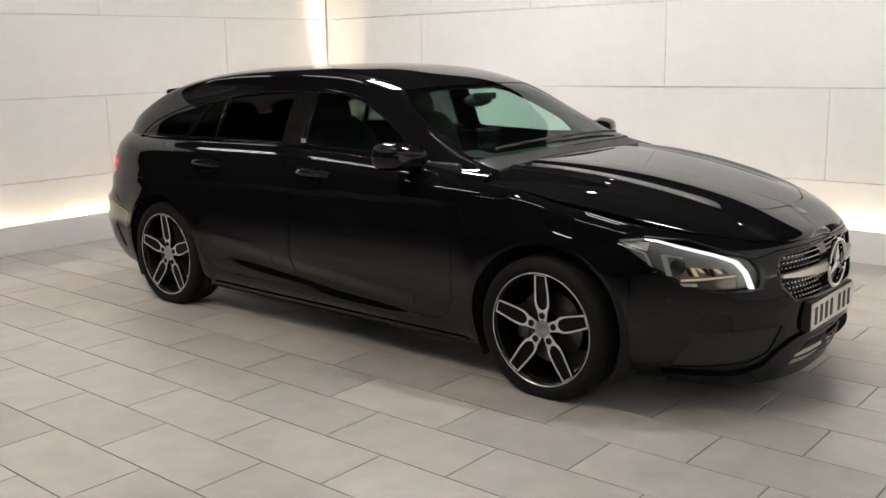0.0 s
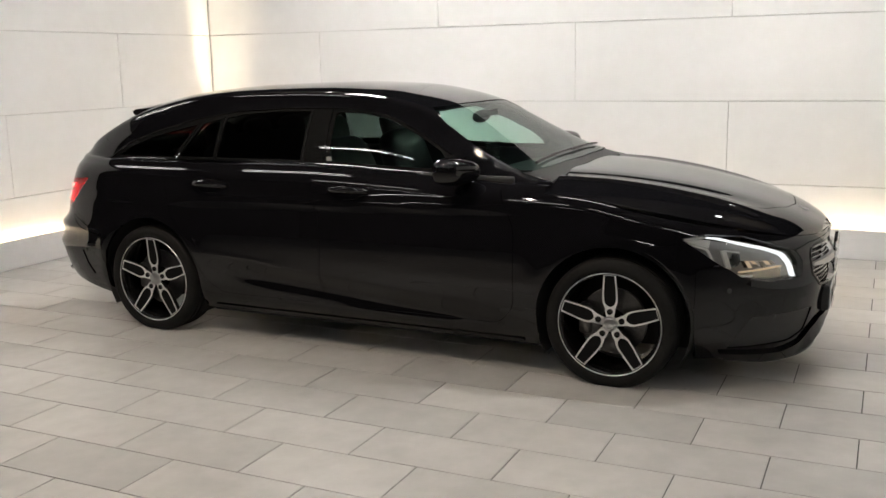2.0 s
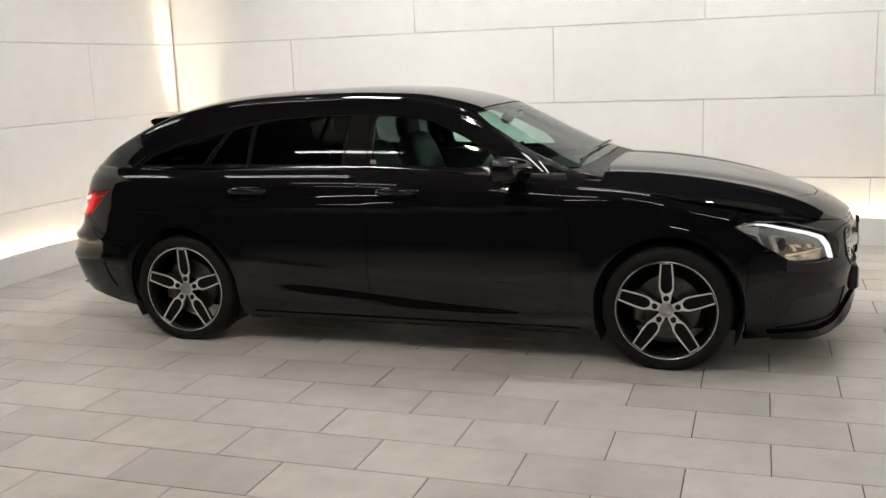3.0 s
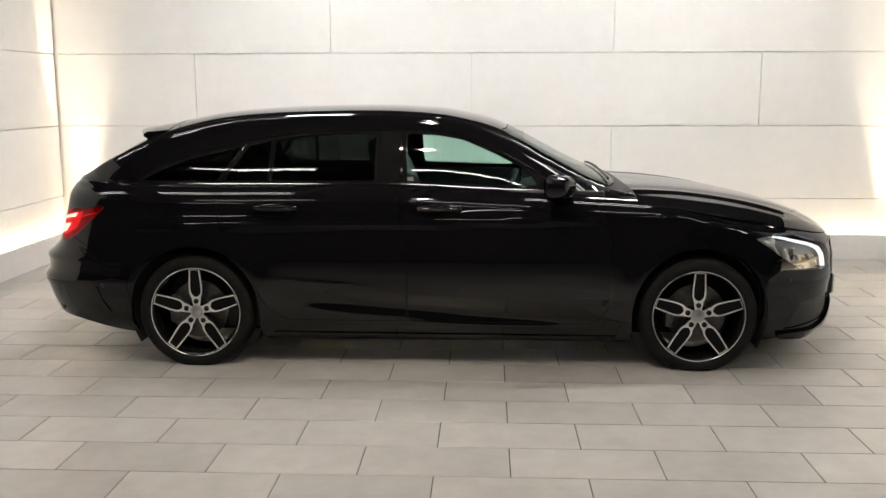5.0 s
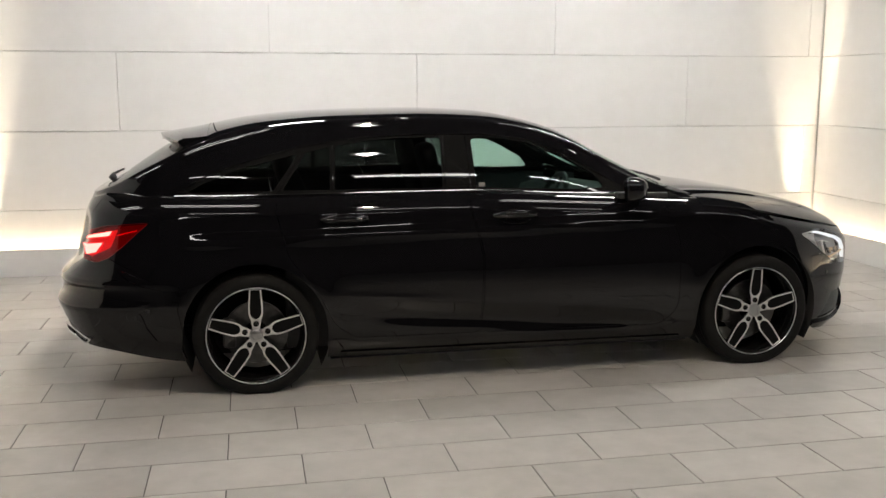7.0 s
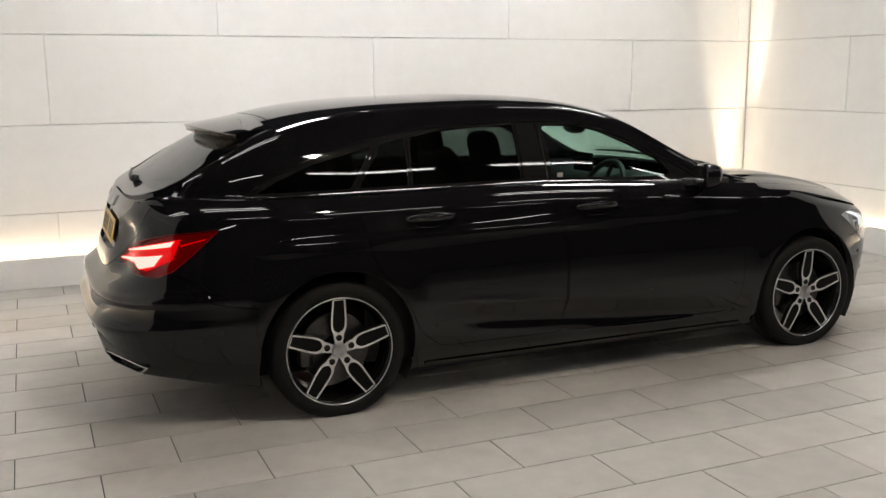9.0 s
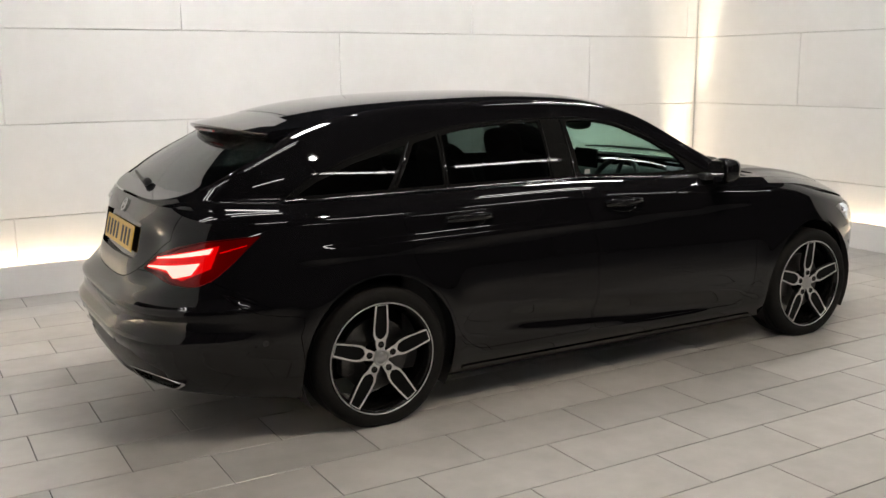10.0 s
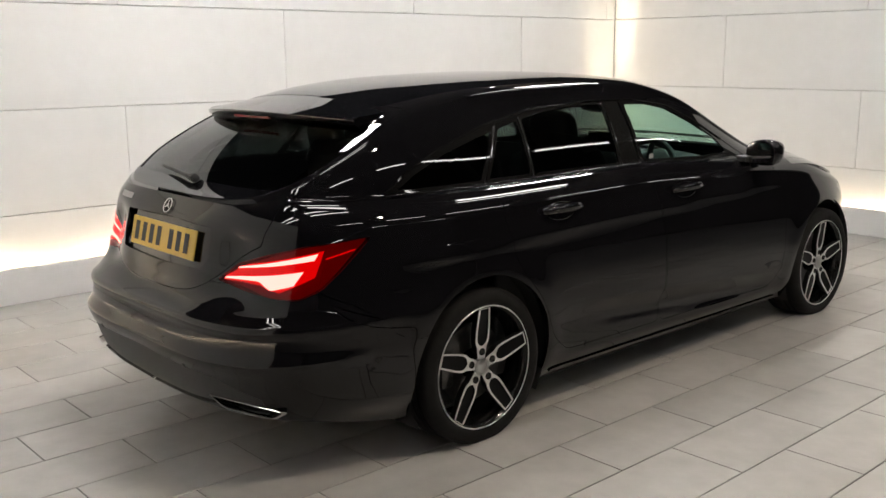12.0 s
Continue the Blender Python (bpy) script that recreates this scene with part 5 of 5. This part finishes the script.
def spoke(k):
    a = math.pi / 2 + 2 * math.pi * k / 5
    d, e = Vector((math.cos(a), 0, math.sin(a))), Vector((-math.sin(a), 0, math.cos(a)))
    n = 26
    ro = [0.030 + (0.238 - 0.030) * (i / n) ** 1.3 for i in range(n + 1)]
    ri = [0.081 + (0.2315 - 0.081) * (i / n) ** 1.7 for i in range(n + 1)]
    outer = [(r, half_o(r)) for r in ro] + [(r, -half_o(r)) for r in reversed(ro)]
    inner = [(r, half_i(r)) for r in ri] + [(r, -half_i(r)) for r in reversed(ri)]
    put = lambda r, w, y: d * r + e * w + Vector((0, y, 0))
    bm = bmesh.new()
    L = [[bm.verts.new(put(r, w, face_y(r) + dy)) for r, w in line] for line, dy in ((outer, 0.002), (outer, 0.0), (inner, 0.0), (inner, 0.002))]
    m = len(outer)
    for p, q in zip(L, L[1:]):
        for j in range(m):
            bm.faces.new((p[j], p[(j + 1) % m], q[(j + 1) % m], q[j]))
    part("spoke_face", bm, MACHINED, wheel, "machined silver spoke edge", smooth=False)
    bm = bmesh.new()
    wide = [(r, w * 1.03) for r, w in outer]
    L = [[bm.verts.new(put(r, w * f, face_y(r) + dy)) for r, w in wide] for dy, f in ((0.0065, 1.0), (0.035, 0.8))]
    for j in range(m):
        bm.faces.new((L[0][j], L[0][(j + 1) % m], L[1][(j + 1) % m], L[1][j]))
    for j in range(n):
        bm.faces.new((L[0][j], L[0][j + 1], L[0][m - 2 - j], L[0][m - 1 - j]))
    part("spoke", bm, RECESS, wheel, smooth=False)
    bm = bmesh.new()
    lathe(bm, [(0.0, -0.0838), (0.009, -0.0838), (0.010, -0.0842), (0.0125, -0.0846), (0.0140, -0.0865), (0.0145, -0.075)], 18)
    bmesh.ops.translate(bm, vec=(0.0585 * math.cos(a), -0.0005, 0.0585 * math.sin(a)), verts=bm.verts)
    part("wheel_bolt", bm, RIMBLACK, wheel)


for k in range(5):
    spoke(k)
bm = bmesh.new()
box(bm, -0.165, -0.035, -0.075, -0.10, 0.03, 0.075, 0.015)
part("brake_caliper", bm, STEEL, wheel, "grey brake caliper")
YW = 0.766
wheel.matrix_basis = pose(1.35, -YW, HUB)
copy_thing(wheel, pose(-1.35, -YW, HUB))
copy_thing(wheel, pose(1.35, YW, HUB, 0, 0, 180))
copy_thing(wheel, pose(-1.35, YW, HUB, 0, 0, 180))

# ---- cabin ----
panel_mesh("headlining", DARK, [(roof, [c for c in cabin["body_frame"] if sum(p[1] for p in c) / len(c) > 2.15 and sum(p[0] for p in c) / len(c) > -1.8])], car, "dark headlining", sides=BOTH, lift=-0.03, flange=False)
boxed("load_floor", (-2.1, -0.66, 0.55, -0.95, 0.66, 0.58), DARK, car)
for s in BOTH:
    boxed("door_lining", (-1.2, -0.76 * s - 0.012, 0.2, 0.85, -0.76 * s + 0.012, 0.955), DASH, car, "", 0.01)
bm = bmesh.new()
rows = []
for k in range(25):
    y = -0.72 + 1.44 * k / 24
    hood = 0.035 * math.exp(-((y + 0.36) / 0.17) ** 4)
    prof = [(0.92, 0.90), (0.75, 0.925), (0.56, 0.93 + hood), (0.46, 0.905 + hood), (0.42, 0.83), (0.46, 0.62), (0.60, 0.45)]
    rows.append([bm.verts.new((x, y, z - 0.035 * (abs(y) / 0.72) ** 4)) for x, z in prof])
for a, b in zip(rows, rows[1:]):
    for j in range(6):
        bm.faces.new((a[j], b[j], b[j + 1], a[j + 1]))
part("dashboard", bm, DASH, car, "black dashboard", angle=60)
bm = bmesh.new()
ctr, tl_ = Vector((0.31, -0.37, 0.865)), pose(0, 0, 0, 0, -64, 0)
tube_along(bm, [tl_ @ Vector((0.178 * math.cos(a * math.pi / 20), 0.178 * math.sin(a * math.pi / 20), 0)) + ctr for a in range(40)], 0.0155, 10, True)
sw = part("steering_wheel", bm, LEATHER, car, "black leather steering wheel")
bm = bmesh.new()
bmesh.ops.create_uvsphere(bm, u_segments=20, v_segments=10, radius=0.065, matrix=Matrix.Translation(ctr) @ tl_ @ Matrix.Diagonal((1, 1.2, 0.45, 1)))
for a in (0, math.pi, -math.pi / 2):
    e = tl_ @ Vector((0.175 * math.sin(a + math.pi / 2) * 0 + 0.175 * math.cos(a + math.pi / 2), 0.175 * math.sin(a + math.pi / 2), 0)) + ctr
    tube_along(bm, [ctr, (ctr + e) / 2, e], 0.018, 8, False, 0.5)
part("wheel_boss", bm, DASH, sw)
boxed("screen", (0.42, -0.10, 0.94, 0.432, 0.10, 1.05), GLOSS, car, "black dashboard screen", 0.004)
bm = bmesh.new()
bmesh.ops.create_uvsphere(bm, u_segments=20, v_segments=10, radius=1.0, matrix=Matrix.Translation((0.36, 0, 1.195)) @ Matrix.Diagonal((0.025, 0.12, 0.036, 1)))
tube_along(bm, [(0.37, 0, 1.20), (0.41, 0, 1.225)], 0.012, 8)
box(bm, 0.37, -0.06, 1.20, 0.44, 0.06, 1.235, 0.008)
part("interior_mirror", bm, PLASTIC, car, "black interior mirror")


def pad(bm, sx, sy, sz, m, p=0.5):
    r = bmesh.ops.create_uvsphere(bm, u_segments=24, v_segments=14, radius=1.0)
    f = lambda t: math.copysign(abs(t) ** p, t)
    for v in r["verts"]:
        v.co = m @ Vector((f(v.co.x) * sx, f(v.co.y) * sy, f(v.co.z) * sz))


def car_seat(x, y, wide=0.25):
    bm = bmesh.new()
    pad(bm, 0.26, wide, 0.085, pose(x + 0.05, y, 0.46, 0, -8, 0))
    seat = part("seat", bm, LEATHER, car, "black leather seat", angle=80)
    bm = bmesh.new()
    pad(bm, 0.07, wide, 0.33, pose(x - 0.24, y, 0.78, 0, -20, 0))
    part("backrest", bm, LEATHER, seat, angle=80)
    return seat


def head_rest(seat, x, y, z=1.13, w=0.13):
    bm = bmesh.new()
    pad(bm, 0.05, w, 0.085, pose(x, y, z, 0, -12, 0), 0.6)
    for d in (-0.05, 0.05):
        tube_along(bm, [(x + 0.01, y + d, z - 0.16), (x, y + d, z - 0.04)], 0.006, 6)
    part("headrest", bm, LEATHER, seat, angle=80)


for s in BOTH:
    st = car_seat(-0.02, -0.36 * s)
    head_rest(st, -0.40, -0.36 * s)
bench = car_seat(-0.82, 0.0, 0.62)
for yy in (-0.38, 0.0, 0.38):
    head_rest(bench, -1.18, yy, 1.09, 0.115)
# small pale label low in the front side window
boxed("window_label", (-0.20, -0.7665, 1.005, -0.168, -0.7655, 1.026), mat("faded_label", (0.28, 0.28, 0.27), 0.5), car, "small pale window label")
# parking sensors
for s in BOTH:
    for u, z in ((u_of_x(1.86, 0.47), 0.47), (u_of_y(0.5, 0.47, True) - 0.12, 0.335), (u_of_x(-1.86, 0.44), 0.44), (u_of_y(0.35, 0.42, False), 0.405)):
        bm = bmesh.new()
        c = on_side(u, z, 0.0005, s)
        d = (on_side(u, z, 0.02, s) - c).normalized()
        bmesh.ops.create_uvsphere(bm, u_segments=14, v_segments=6, radius=0.012, matrix=Matrix.Translation(c) @ d.to_track_quat("Z", "Y").to_matrix().to_4x4() @ Matrix.Diagonal((1, 1, 0.2, 1)))
        part("parking_sensor", bm, PLASTIC, car)

# ---- floor tiles ----
TX, TY, X0, Y0 = 0.603, 0.3045, -0.279, -1.405
bm = bmesh.new()
box(bm, 0.0026, 0.0026, -0.010, TX - 0.0026, TY - 0.0026, 0.0, 0.0012, 1)
tile_mesh = bpy.data.meshes.new("tile")
bm.to_mesh(tile_mesh)
bm.free()
tile_mesh.materials.append(TILE)
rest = bmesh.new()
for r in range(-31, 14):
    ya, yb = Y0 + r * TY, Y0 + (r + 1) * TY
    if yb > YB - 0.10 + TY or ya < YF:
        continue
    shift = X0 if r % 2 else X0 + TX / 2
    for c in range(-13, 13):
        xa = shift + c * TX
        if xa > HALL - 0.05 or xa + TX < -HALL + 0.05:
            continue
        if ya > WE - 0.3 and (xa + TX < XL + 0.06 or xa > XR - 0.06):
            continue
        near = -3.6 < ya < 0.2 and -3.4 < xa < 3.2
        if near:
            ob = new("tile", tile_mesh)
            ob.parent = floor_ob
            ob.location = (xa, ya, 0)
        else:
            wide = ya < WE - 0.3
            x1, y1 = min(xa + TX - 0.0026, HALL if wide else XR), min(yb - 0.0026, YB)
            box(rest, max(xa + 0.0026, -HALL if wide else XL), ya + 0.0026, -0.010, x1, y1, 0.0, 0.0015, 1)
tagged(finish("floor_tiles", rest, TILE_REST, floor_ob), "grey stone-look tiles further off", kind="stuff")
